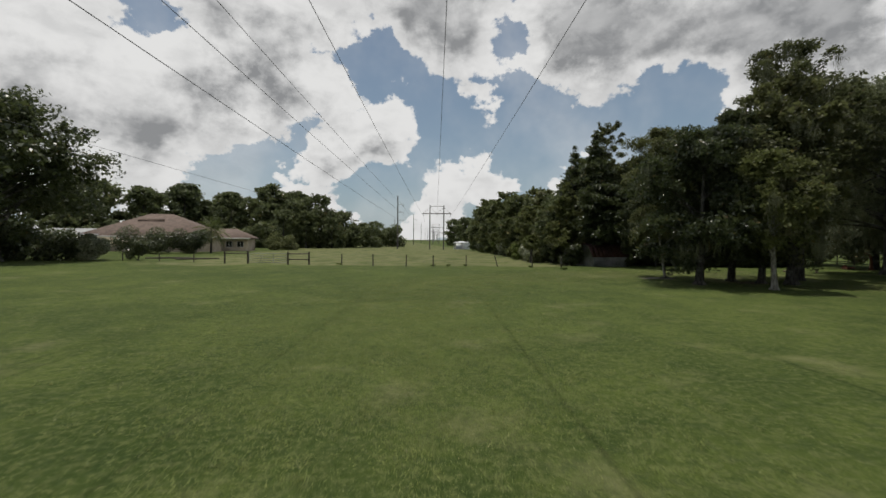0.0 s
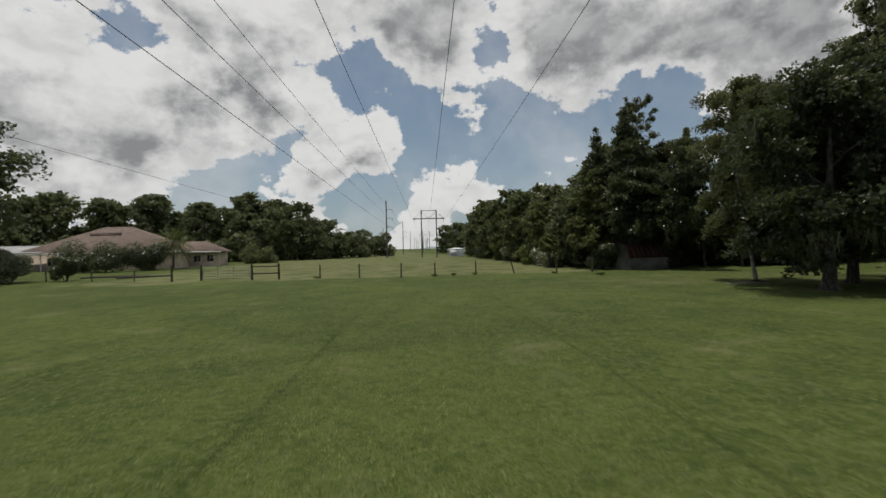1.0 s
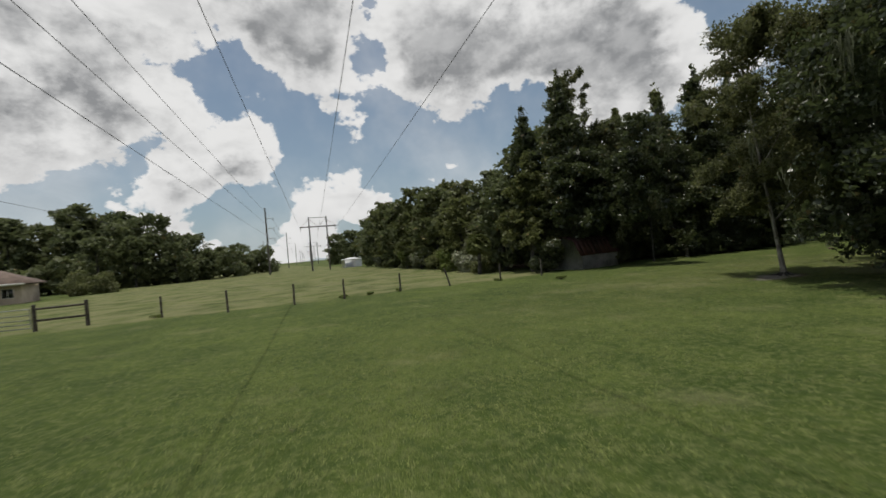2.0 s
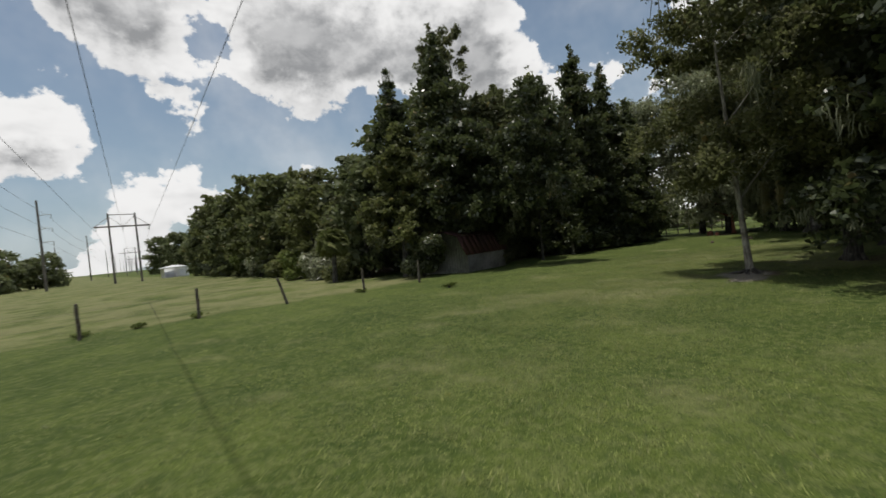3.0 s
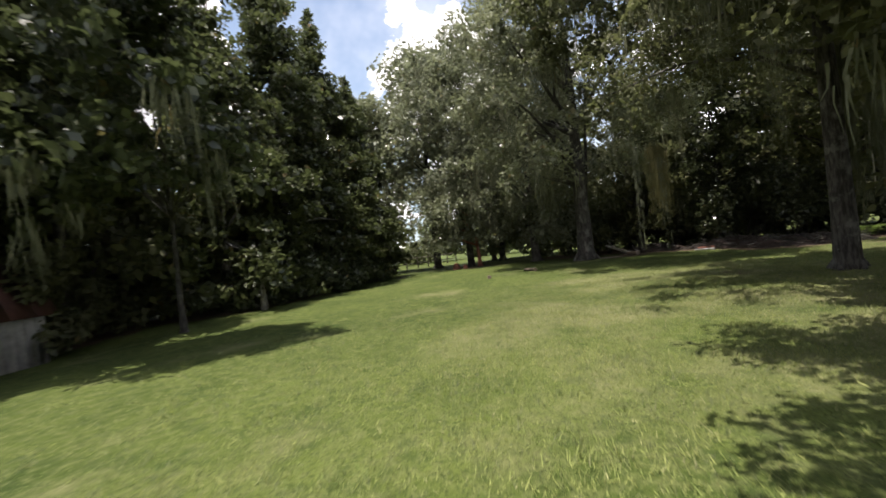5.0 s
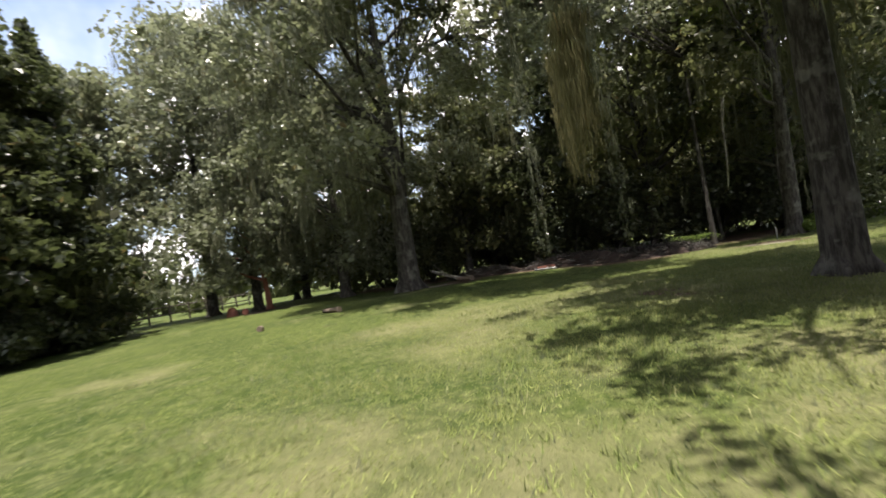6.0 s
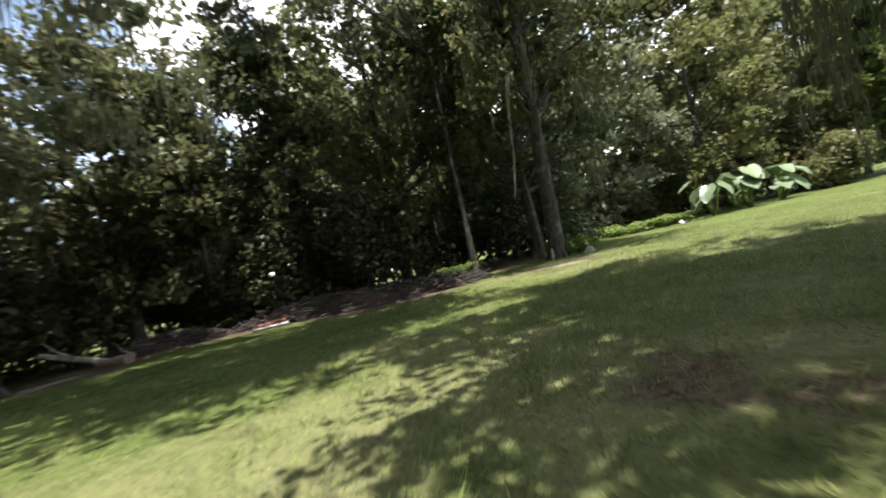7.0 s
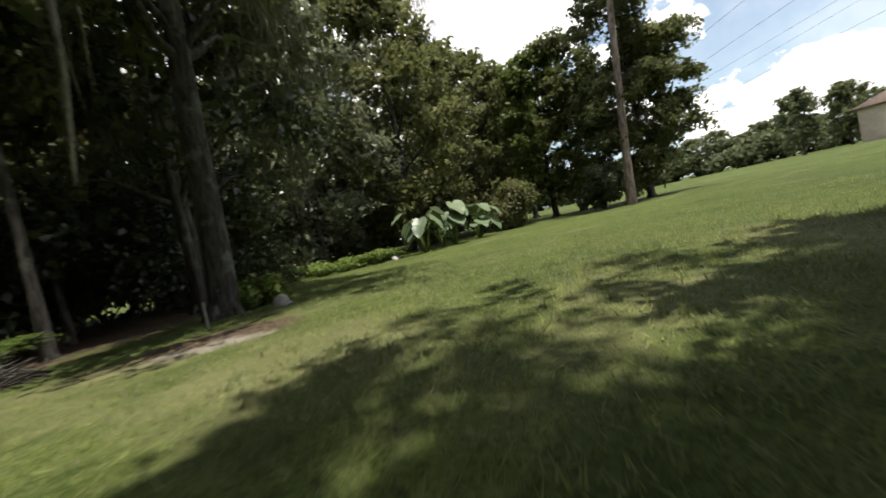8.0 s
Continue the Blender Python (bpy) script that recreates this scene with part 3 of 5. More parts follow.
    crown = Soup().leaves(p, nrm, leaf, rng)
    inner = rng.choice(k, max(1, int(count * core)), p=share)
    q = spots[inner] + unit(rng.normal(size=(len(inner), 3))) * rng.uniform(0.0, 0.6, (len(inner), 1)) * rad[inner][:, None]
    if low is not None:
        q[:, 2] = np.maximum(q[:, 2], low + 0.3)
    crown.leaves(q, unit(rng.normal(size=q.shape)), leaf * 1.5, rng, 0.75)
    part("crown", crown, mat, root)
    if moss:
        hang = rng.choice(k, moss)
        soup = Soup()
        for i in np.repeat(hang, 2):
            c = spots[i] + axis[i] * rad[i] * rng.uniform(-0.5, 1.35) + across[i] * rad[i] * rng.normal(0, 0.45) - np.array([0, 0, 0.3 * rad[i]])
            reach = min(0.35 + rng.gamma(2.4, moss_len / 2.4), max(0.4, c[2] - 1.3))
            soup.tuft(c, reach, 0.06 + 0.075 * reach, int(11 + 9 * min(reach, 1.8)), rng)
        part("hanging_moss", soup, MOSS, root, "grey hanging moss")["kind"] = "stuff"
    return root


OAK = "spreading live oak with dark bark and hanging grey moss"
EDGE = "dense green tree at the edge of the woods"
NEAR_TREES = [
    # x, y, height, radius, crown base, trunk, leaves, leaf size, form, leaf, bark, lean, moss, label
    (22.75, 12.0, 11.8, 3.5, 3.2, 0.115, 90000, 0.115, "round", LEAF_OAK, BARK_PALE, (-0.16, 0.02), 5, "slender tree with pale lichen-spotted trunk standing alone in bare earth"),
    (22.0, 7.2, 10.6, 4.2, 1.2, 0.28, 54000, 0.16, "round", LEAF_DARK, BARK, (0.0, 0.0), 16, "dense dark tree with low branches on the lawn"),
    (26.6, 9.8, 12.6, 3.0, 1.6, 0.26, 31000, 0.185, "round", LEAF_DARK, BARK, (0.02, 0.0), 14, "dark twin-trunk neighbour tree in the grove"),
    (27.6, 8.2, 12.6, 4.0, 1.9, 0.24, 26000, 0.185, "round", LEAF_OAK, BARK, (0.03, -0.02), 14, "dark tree with a thin trunk in the grove"),
    (24.6, 4.0, 8.6, 2.7, 2.7, 0.19, 11000, 0.2, "round", LEAF_MID, BARK_PALE, (-0.06, 0.0), 14, "small tree with a pale forked trunk and moss"),
    (31.8, 9.2, 18.0, 4.5, 6.0, 0.245, 36000, 0.18, "spread", LEAF_OAK, BARK, (-0.012, 0.01), 60, "large live oak with a thick trunk and curtains of moss"),
    (28.8, 7.0, 15.0, 3.6, 4.6, 0.33, 16000, 0.25, "round", LEAF_OAK, BARK, (0.0, 0.0), 16, OAK),
    # beside and behind the shed
    (22.4, 30.8, 10.2, 3.5, 2.2, 0.24, 27000, 0.21, "cone", LEAF_MID, BARK, (0.0, 0.0), 6, "round leafy tree beside the old shed"),
    (27.6, 31.2, 17.6, 2.9, 2.4, 0.26, 19000, 0.18, "sparse", LEAF_OAK, BARK_PALE, (0.0, 0.0), 34, "tall thin-crowned tree with moss behind the shed"),
    (24.8, 34.4, 15.4, 4.6, 1.0, 0.28, 22000, 0.26, "cone", LEAF_DARK, BARK, (0.0, 0.0), 4, EDGE),
    (30.8, 30.2, 13.0, 4.2, 0.6, 0.24, 26000, 0.24, "round", LEAF_OAK, BARK, (0.0, 0.0), 14, EDGE),
    (33.8, 31.8, 14.8, 4.6, 0.6, 0.25, 26000, 0.27, "cone", LEAF_MID, BARK, (0.0, 0.0), 4, EDGE),
    (36.6, 29.0, 15.0, 4.8, 0.6, 0.22, 36000, 0.22, "cone", LEAF_DARK, BARK_PALE, (0.0, 0.0), 4, "glossy dark evergreen with branches down to the ground"),
    (40.6, 28.4, 18.6, 5.0, 0.6, 0.28, 40000, 0.22, "cone", LEAF_DARK, BARK, (0.0, 0.0), 4, "tall pointed dark evergreen tree"),
    (41.7, 33.8, 18.6, 4.6, 1.0, 0.27, 20000, 0.28, "cone", LEAF_MID, BARK, (0.0, 0.0), 2, "tall pointed evergreen further back in the woods"),
    (44.8, 28.0, 17.2, 4.8, 0.5, 0.24, 42000, 0.22, "cone", LEAF_DARK, BARK, (0.0, 0.0), 4, "glossy dark evergreen with branches to the ground"),
    (48.4, 27.6, 14.2, 3.9, 0.4, 0.21, 30000, 0.23, "cone", LEAF_DARK, BARK, (0.0, 0.0), 3, "glossy dark evergreen with branches to the ground"),
    # east, round the opening to the pasture
    (53.2, 20.9, 16.5, 5.4, 1.5, 0.26, 34000, 0.19, "round", LEAF_GREY, BARK, (-0.03, 0.0), 130, OAK),
    (51.4, 20.0, 9.0, 3.4, 1.9, 0.15, 14000, 0.2, "round", LEAF_GREY, REDDISH, (0.0, 0.05), 60, "thin tree with a reddish trunk and moss"),
    (57.5, 24.5, 19.0, 6.0, 4.0, 0.32, 20000, 0.32, "round", LEAF_GREY, BARK, (0.0, 0.0), 50, "tall grey-green tree draped in moss"),
    (50.2, 16.0, 15.5, 5.0, 1.3, 0.28, 34000, 0.18, "round", LEAF_GREY, BARK, (0.0, 0.0), 150, OAK),
    (44.9, 13.4, 17.5, 5.4, 4.2, 0.43, 44000, 0.17, "spread", LEAF_GREY, BARK, (-0.03, 0.0), 120, "live oak with a straight trunk and long hanging moss"),
    (49.5, 9.5, 10.5, 3.8, 1.2, 0.22, 24000, 0.2, "round", LEAF_OAK, BARK, (0.0, 0.0), 8, "dense dark shrubby tree in the woods"),
    (48.2, 5.4, 10.5, 3.8, 0.8, 0.2, 26000, 0.2, "round", LEAF_DARK, BARK, (0.0, 0.0), 8, "dense dark shrubby tree in the woods"),
    (54.0, 6.0, 10.5, 4.4, 2.0, 0.28, 15000, 0.30, "round", LEAF_OAK, BARK, (0.0, 0.0), 20, EDGE),
    (46.2, 0.6, 15.0, 4.6, 3.0, 0.26, 15000, 0.22, "round", LEAF_MID, BARK, (0.0, 0.0), 30, "mossy tree in the dark woods"),
    (52.0, -1.5, 12.0, 4.6, 2.0, 0.28, 15000, 0.31, "round", LEAF_OAK, BARK, (0.0, 0.0), 20, EDGE),
    (39.0, 1.0, 16.5, 4.4, 4.6, 0.24, 26000, 0.16, "spread", LEAF_OAK, BARK, (-0.06, 0.0), 30, "tree with a straight trunk and moss beside the brush heap"),
    (41.2, -1.8, 15.0, 4.4, 2.4, 0.22, 24000, 0.18, "round", LEAF_DARK, BARK, (0.0, 0.0), 26, "mossy tree in the dark woods"),
    (45.2, -6.5, 14.5, 4.6, 1.2, 0.25, 18000, 0.27, "round", LEAF_MID, BARK, (0.0, 0.0), 26, EDGE),
    (29.4, 33.6, 13.0, 3.8, 0.8, 0.24, 15000, 0.3, "round", LEAF_MID, BARK, (0.0, 0.0), 4, EDGE),
    (57.0, 30.8, 16.5, 5.2, 3.6, 0.3, 16000, 0.3, "round", LEAF_GREY, BARK, (0.0, 0.0), 30, "tall grey-green tree beyond the pasture fence"),
    (60.5, 19.0, 16.0, 5.2, 2.0, 0.28, 14000, 0.32, "round", LEAF_GREY, BARK, (0.0, 0.0), 30, OAK),
    (26.2, 32.6, 16.0, 5.3, 2.4, 0.26, 30000, 0.23, "cone", LEAF_DARK, BARK, (-0.03, -0.1), 8, "dark tree leaning over the shed roof"),
    (40.4, -0.6, 13.5, 2.8, 5.0, 0.10, 5500, 0.2, "round", LEAF_YELLOW, BARK, (0.02, 0.0), 6, "slim dark-stemmed tree in the woods"),
    (41.9, 1.4, 14.5, 3.6, 8.0, 0.11, 24000, 0.2, "round", LEAF_GREY, BARK, (-0.02, 0.01), 2, "slim dark-stemmed tree in the woods"),
    (43.9, -1.0, 13.0, 2.4, 5.0, 0.09, 6000, 0.24, "round", LEAF_MID, BARK, (0.03, 0.0), 14, "slim dark-stemmed tree in the woods"),
    (27.4, -19.8, 11.2, 3.0, 1.0, 0.2, 14000, 0.24, "round", LEAF_MID, BARK, (0.0, 0.0), 0, "leafy tree at the field's edge"),
    # added tree: trunk hidden behind the oak, high unseen crown shades the lawn
    (46.2, 13.25, 15.5, 3.4, 8.6, 0.14, 26000, 0.2, "round", LEAF_OAK, BARK, (-0.2, -0.08), 10, "slim dark tree leaning out over the lawn, added for its shade"),
    (31.3, 26.5, 11.5, 2.5, 3.6, 0.10, 18000, 0.19, "round", LEAF_DARK, BARK, (0.0, 0.0), 16, "thin-stemmed tree with boughs reaching out over the lawn"),
    # south end
    (29.0, -20.5, 10.5, 2.9, 1.2, 0.2, 14000, 0.24, "round", LEAF_YELLOW, BARK, (0.0, 0.0), 0, "bright green young tree at the field's edge"),
    (41.4, -11.5, 13.5, 4.4, 1.2, 0.25, 22000, 0.25, "round", LEAF_GREY, BARK, (0.0, 0.0), 34, "grey-green mossy tree behind the elephant ears"),
    (37.6, -15.5, 14.5, 4.6, 1.4, 0.26, 20000, 0.26, "round", LEAF_MID, BARK, (0.0, 0.0), 26, EDGE),
    (33.8, -22.5, 12.5, 4.4, 1.4, 0.24, 15000, 0.29, "round", LEAF_MID, BARK, (0.0, 0.0), 12, EDGE),
    (30.6, -26.0, 11.0, 3.8, 1.6, 0.2, 12000, 0.29, "round", LEAF_YELLOW, BARK, (0.0, 0.0), 4, "bright green young tree at the field's edge"),
    (36.0, -30.0, 17.0, 5.2, 3.0, 0.28, 12000, 0.36, "round", LEAF_OAK, BARK, (0.0, 0.0), 6, EDGE),
    (28.4, -33.0, 15.0, 4.6, 4.0, 0.25, 10000, 0.36, "sparse", LEAF_YELLOW, BARK, (0.0, 0.0), 0, EDGE),
    (24.9, -15.6, 14.0, 3.4, 0.8, 0.19, 52000, 0.19, "column", LEAF_MID, BARK, (0.0, 0.0), 0, "dense grey-green cedar beside the pine"),
    (24.2, 31.1, 9.6, 3.7, 3.0, 0.18, 34000, 0.21, "round", LEAF_DARK, BARK, (0.0, 0.0), 4, "bushy dark tree leaning over the shed roof"),
]


# crowns set off their trunks, some so that their shade falls in place
CROWNS = {
    (22.75, 12.0): dict(shift=(1.2, -0.5), stretch=(1.15, 1.1), limbs=9),
    (31.8, 9.2): dict(shift=(-0.2, 0.7), stretch=(1.0, 1.2), puffs=44, lump=0.95),
    (28.8, 7.0): dict(shift=(0.3, 0.9), puffs=40, lump=0.9),
    (31.3, 26.5): dict(shift=(-3.5, -2.6), stretch=(1.1, 0.95)),
    (41.9, 1.4): dict(shift=(0.2, 3.6), stretch=(1.0, 1.2)),
    (26.6, 9.8): dict(shift=(-0.5, -0.6)),
    (24.2, 31.1): dict(shift=(1.6, -3.5)),
    (26.2, 32.6): dict(shift=(-0.4, -1.6)),
    # crown carried far from its trunk, above the view, to shade the lawn
    (46.2, 13.25): dict(shift=(-6.2, -0.7), stretch=(0.9, 1.4)),
    (44.9, 13.4): dict(shift=(-1.2, 0.8)),
    (24.9, -15.6): dict(puffs=70, lump=0.95),
    (27.6, 31.2): dict(puffs=90, lump=0.85),
}


def build_near_trees():
    for i, (x, y, h, r, base, tr, count, leaf, kind, mat, bark, lean, moss, label) in enumerate(NEAR_TREES):
        make_tree("tree", x, y, h, r, base, tr, count, leaf, kind, mat, bark, 11 + i, lean, moss, label=label, group="trees round the clearing",
                  low=(4.4 if base > 5 else 0.25), core=(0.0 if base > 5 else 0.18), **CROWNS.get((x, y), {}))


def build_pine(x, y, h):
    """A tall bare-trunked pine with tufts at the top."""
    rng = np.random.default_rng(71)
    root = thing("pine_tree", x, y, gz(x, y) - 0.03, "tall pine with a long bare reddish-grey trunk", "tree")
    wood, s = Soup(), np.linspace(0, 1, 10)
    lean = np.stack([-0.10 * h * s + 0.16 * np.sin(3 * s), 0.0 * s, h * s], 1)
    wood.tube(lean, 0.2 * (1 - 0.66 * s) * np.r_[1.35, np.ones(9)], 10)
    spots = []
    for i in range(26):
        at = rng.uniform(0.62, 0.98)
        start = np.array([np.interp(at, s, lean[:, c]) for c in range(3)])
        a = rng.uniform(0, 6.28)
        reach = rng.uniform(1.2, 3.4) * (1.15 - at) * 2.4
        end = start + np.array([math.cos(a) * reach, math.sin(a) * reach, rng.uniform(-0.1, 0.8)])
        wood.tube([start, (start + end) / 2 + [0, 0, 0.15], end], [0.06, 0.045, 0.015], 5, cap=False)
        spots += [end, (start + 2 * end) / 3]
    part("trunk", wood, BARK_PINE, root, smooth=True)
    spots = np.array(spots)
    which = rng.integers(0, len(spots), 9000)
    d = unit(rng.normal(size=(9000, 3)))
    part("crown", Soup().leaves(spots[which] + d * rng.uniform(0.1, 0.8, (9000, 1)), d, 0.34, rng, 0.16), LEAF_MID, root)


def bush(x, y, h, r, count, leaf, mat, seed, label, name="bush", category="shrub", stems=5):
    rng = np.random.default_rng(seed)
    root = thing(name, x, y, gz(x, y) - 0.03, label, category)
    wood = Soup()
    k = 14
    ang, out = rng.uniform(0, 6.28, k), r * np.sqrt(rng.uniform(0, 0.7, k))
    c = np.stack([out * np.cos(ang), out * np.sin(ang), h * rng.uniform(0.16, 0.78, k)], 1)
    for i in range(max(stems, 3)):
        wood.tube([(0.1 * math.cos(i), 0.1 * math.sin(i), -0.05), c[i] * [0.4, 0.4, 0.5], c[i]], [0.05, 0.035, 0.012], 5, cap=False)
    part("stem", wood, BARK, root)["kind"] = "stuff"
    rad = r * rng.uniform(0.32, 0.5, k)
    which = rng.integers(0, k, count)
    d = unit(rng.normal(size=(count, 3)))
    p = c[which] + d * rng.uniform(0.3, 1.0, (count, 1)) ** 0.5 * rad[which][:, None] * np.array([1, 1, 0.75 * min(1.2, h / r)])
    p[:, 2] = np.maximum(p[:, 2], 0.06 + rng.uniform(0, 0.15, count))
    part("foliage", Soup().leaves(p, unit(d * 0.6 + [0, 0, 0.4] + rng.normal(0, 0.4, (count, 3))), leaf, rng), mat, root)
    return root


# Trees further off: a few built once each, then set out along the wood edges.
def build_far_trees():
    kinds = []
    for i, (h, r, base, kind, mat, count, leaf) in enumerate([
            (11.0, 3.6, 0.7, "round", LEAF_FAR, 4600, 0.46), (10.0, 3.4, 0.5, "round", LEAF_OAK, 4600, 0.46),
            (12.5, 3.6, 0.7, "round", LEAF_MID, 4600, 0.46), (9.0, 3.4, 0.4, "round", LEAF_MID, 5000, 0.44)]):
        t = make_tree("tree", 23.2 + 1.2 * (i % 2), 54.0 + 4.4 * i, h, r, base, 0.22, count, leaf, kind, mat, BARK, 200 + i, label=EDGE,
                      group="wood edge along the clearing", puffs=58)
        kinds.append(t)
    rng = np.random.default_rng(5)
    spots = [(22.6, 36.0), (24.0, 40.6), (22.6, 45.2), (24.0, 49.8), (23.4, 72), (25.4, 77), (24.0, 82), (25.6, 88), (24.4, 94), (26.0, 100),
             (28.5, 38), (29.5, 44), (30.5, 50), (29.0, 57), (30.0, 64), (29.6, 72), (30.6, 80), (31.0, 90), (30.0, 99),
             (36, 37), (47, 33), (52, 31), (61, 13), (60, 4), (58, -6), (50, -12), (46, -18), (42, -24), (63, 20), (55.5, -10.5), (54.8, -3.2), (60.5, -1.0), (53.0, -6.8)]
    for i, (x, y) in enumerate(spots):
        s = rng.uniform(0.85, 1.12) * (1.12 if i >= 10 else 0.98 if i >= 4 else 0.76)
        copy_thing(kinds[i % 4], pose(x, y, gz(x, y) - 0.03, 0, 0, rng.uniform(0, 360)) @ Matrix.Diagonal((s, s, s * rng.uniform(0.92, 1.1), 1)))
    # beyond the house and at the end of the clearing
    far = []
    for i, (h, r, base, kind, count, leaf) in enumerate([(17.0, 6.8, 0.8, "round", 3800, 0.86), (14.0, 6.0, 0.5, "round", 3800, 0.82), (18.0, 6.0, 2.0, "round", 4200, 0.78)]):
        t = make_tree("tree", -70.0 + 9 * i, 122.0 + 3 * i, h, r, base, 0.4, count, leaf, kind, LEAF_FAR, BARK, 300 + i,
                      label="dark green tree in the wood behind the house", group="wood behind the house", puffs=60, limbs=10)
        far.append(t)
    far_spots = [(-43, 124, 1.0), (-36, 120, 1.0), (-29, 126, 1.0), (-22, 122, 0.95), (-52, 131, 1.05), (-61, 119, 1.1), (-80, 112, 1.1), (-92, 104, 1.1),
                 (-101, 92, 1.1), (-15, 130, 0.75), (-9, 138, 0.62), (-24, 112, 0.6), (-17, 116, 0.6), (-11, 122, 0.55), (-30, 110, 0.62), (-112, 80, 1.1),
                 (-118, 66, 1.0), (-47, 118, 0.95), (-26, 117, 0.9), (-56, 124, 1.0), (-70, 114, 1.05), (-84, 106, 1.05), (-19, 125, 0.85), (-39, 129, 1.1), (-5, 142, 0.6), (0, 150, 0.55), (-96, 97, 1.1), (-66, 132, 1.1), (-75, 126, 1.1), (-33, 132, 1.05), (-88, 118, 1.1),
                 (32, 160, 0.85), (38, 150, 0.9), (35, 140, 0.9), (33, 128, 0.8), (32, 116, 0.8), (30, 180, 0.8), (36, 200, 0.8),
                 (-40, 330, 0.8), (-25, 340, 0.75), (-10, 350, 0.8), (3, 360, 0.7), (-55, 320, 0.8), (60, 330, 0.8), (48, 300, 0.8), (-70, 310, 0.8), (-85, 290, 0.85)]
    for i, (x, y, s) in enumerate(far_spots):
        copy_thing(far[i % 3], pose(x, y, -0.05, 0, 0, 77.0 * i) @ Matrix.Diagonal((s, s, s * (0.94 + 0.04 * (i % 4)), 1)))
    # south hedgerow across the open field, and two old oaks near the far house
    hedge = [(15, -119), (5, -117), (-5, -114), (-15, -111), (-25, -108), (-34, -103), (-42, -98), (-50, -93), (25, -121), (-60, -84), (20, -120), (10, -118), (0, -116), (-10, -113), (-20, -110), (-30, -106), (-38, -101), (-46, -96), (-54, -90), (30, -122), (38, -110), (27, -95), (40, -60), (34, -48), (44, -40), (50, -30)]
    for i, (x, y) in enumerate(hedge):
        s = (0.62, 0.7, 0.58)[i % 3] if i < 20 else 0.85
        copy_thing(far[1 if i % 3 else 0], pose(x, y, -0.05, 0, 0, 50.0 * i) @ Matrix.Diagonal((s * 1.15, s * 1.15, s, 1)))
    for x, y, s in ((-20.5, -66, 0.6), (-28.0, -66, 0.58)):
        copy_thing(far[2], pose(x, y, -0.05, 0, 0, 31.0 * x) @ Matrix.Diagonal((s, s, s, 1)))
    make_tree("tree", -43.0, 34.0, 19.5, 10.5, 2.0, 0.55, 60000, 0.36, "round", LEAF_DARK, BARK, 411, label="big round live oak beyond the gate", puffs=60)


def build_thickets():
    """Dark undergrowth that closes the woods under the crowns."""
    first = bush(48.8, 31.5, 5.2, 3.2, 2500, 0.4, LEAF_OAK, 701, "dense dark undergrowth in the woods", "thicket", "shrub")
    tagged(first, group="undergrowth")
    second = bush(52.5, 3.0, 4.6, 3.0, 2300, 0.4, LEAF_MID, 702, "dense shady undergrowth in the woods", "thicket", "shrub")
    tagged(second, group="undergrowth")
    spots = [(26.5, 36.5), (30, 35.5), (34, 36), (38, 33), (42, 31), (45.5, 32), (28.5, 33.2), (38.4, 31.0),
             (54.5, 12.2), (55.5, 9.0), (53.5, 6.4), (50.2, 0.2), (48.6, -3.4), (49.5, -8.0), (46.6, -11.0), (43.4, -15.0), (40.0, -19.0), (56.0, 13.6), (57, 3), (56, -3),
             (54, -8), (36.6, -20.0), (38.5, -26), (33.4, -27.5), (24.5, 40), (26.0, 47), (26.6, 55), (26.4, 63), (27, 72), (27.4, 82), (28, 92),
             (64, 16), (66, 9), (66, 1), (64, -8), (58, -14), (66, 34), (57, 33)]
    near = bush(46.8, 2.4, 4.6, 2.8, 7500, 0.2, LEAF_DARK, 704, "dense shady undergrowth in the woods", "thicket", "shrub")
    tagged(near, group="undergrowth")
    for i, (x, y) in enumerate(((45.0, -1.8), (43.2, -4.8), (50.0, 7.2), (47.6, 4.4), (52.4, 11.0), (44.6, -8.8))):
        copy_thing(near, pose(x, y, gz(x, y) - 0.03, 0, 0, 83.0 * i + 40) @ Matrix.Diagonal((1, 1, 0.85 + 0.12 * (i % 3), 1)))
    for i, (x, y) in enumerate(spots):
        s = 0.85 + 0.1 * (i * 7 % 5)
        copy_thing(second if i % 3 else first, pose(x, y, gz(x, y) - 0.03, 0, 0, 67.0 * i) @ Matrix.Diagonal((s, s, s * (0.9 + 0.12 * (i % 3)), 1)))
    wall = bush(-70, 108, 8.0, 6.0, 1300, 1.1, LEAF_FAR, 703, "dark leafy undergrowth of the far wood", "thicket", "shrub")
    tagged(wall, group="far undergrowth")
    far = [(-60, 112), (-50, 116), (-40, 114), (-31, 117), (-22, 118), (-14, 124), (-80, 102), (-90, 94), (-100, 82), (-108, 70), (-8, 131), (-1, 150),
           (78, 30), (84, 20), (86, 8), (84, -4), (80, -16), (74, -26), (66, -36), (90, 44), (80, 54), (70, 60), (56, 62),
           (12, -113), (2, -111), (-8, -108), (-18, -105), (-28, -100), (-37, -95), (-45, -89), (20, -115), (29, -114), (-53, -82), (7, -112), (-13, -106), (-33, -97)]
    for i, (x, y) in enumerate(far):
        s = 0.8 + 0.1 * (i % 4)
        copy_thing(wall, pose(x, y, -0.05, 0, 0, 41.0 * i) @ Matrix.Diagonal((s, s, s, 1)))


# ---------------------------------------------------------------- power lines
LINE = Vector((0.0996, 0.995, 0)).normalized()
LINE_TURN = -math.degrees(math.atan2(LINE.x, LINE.y))


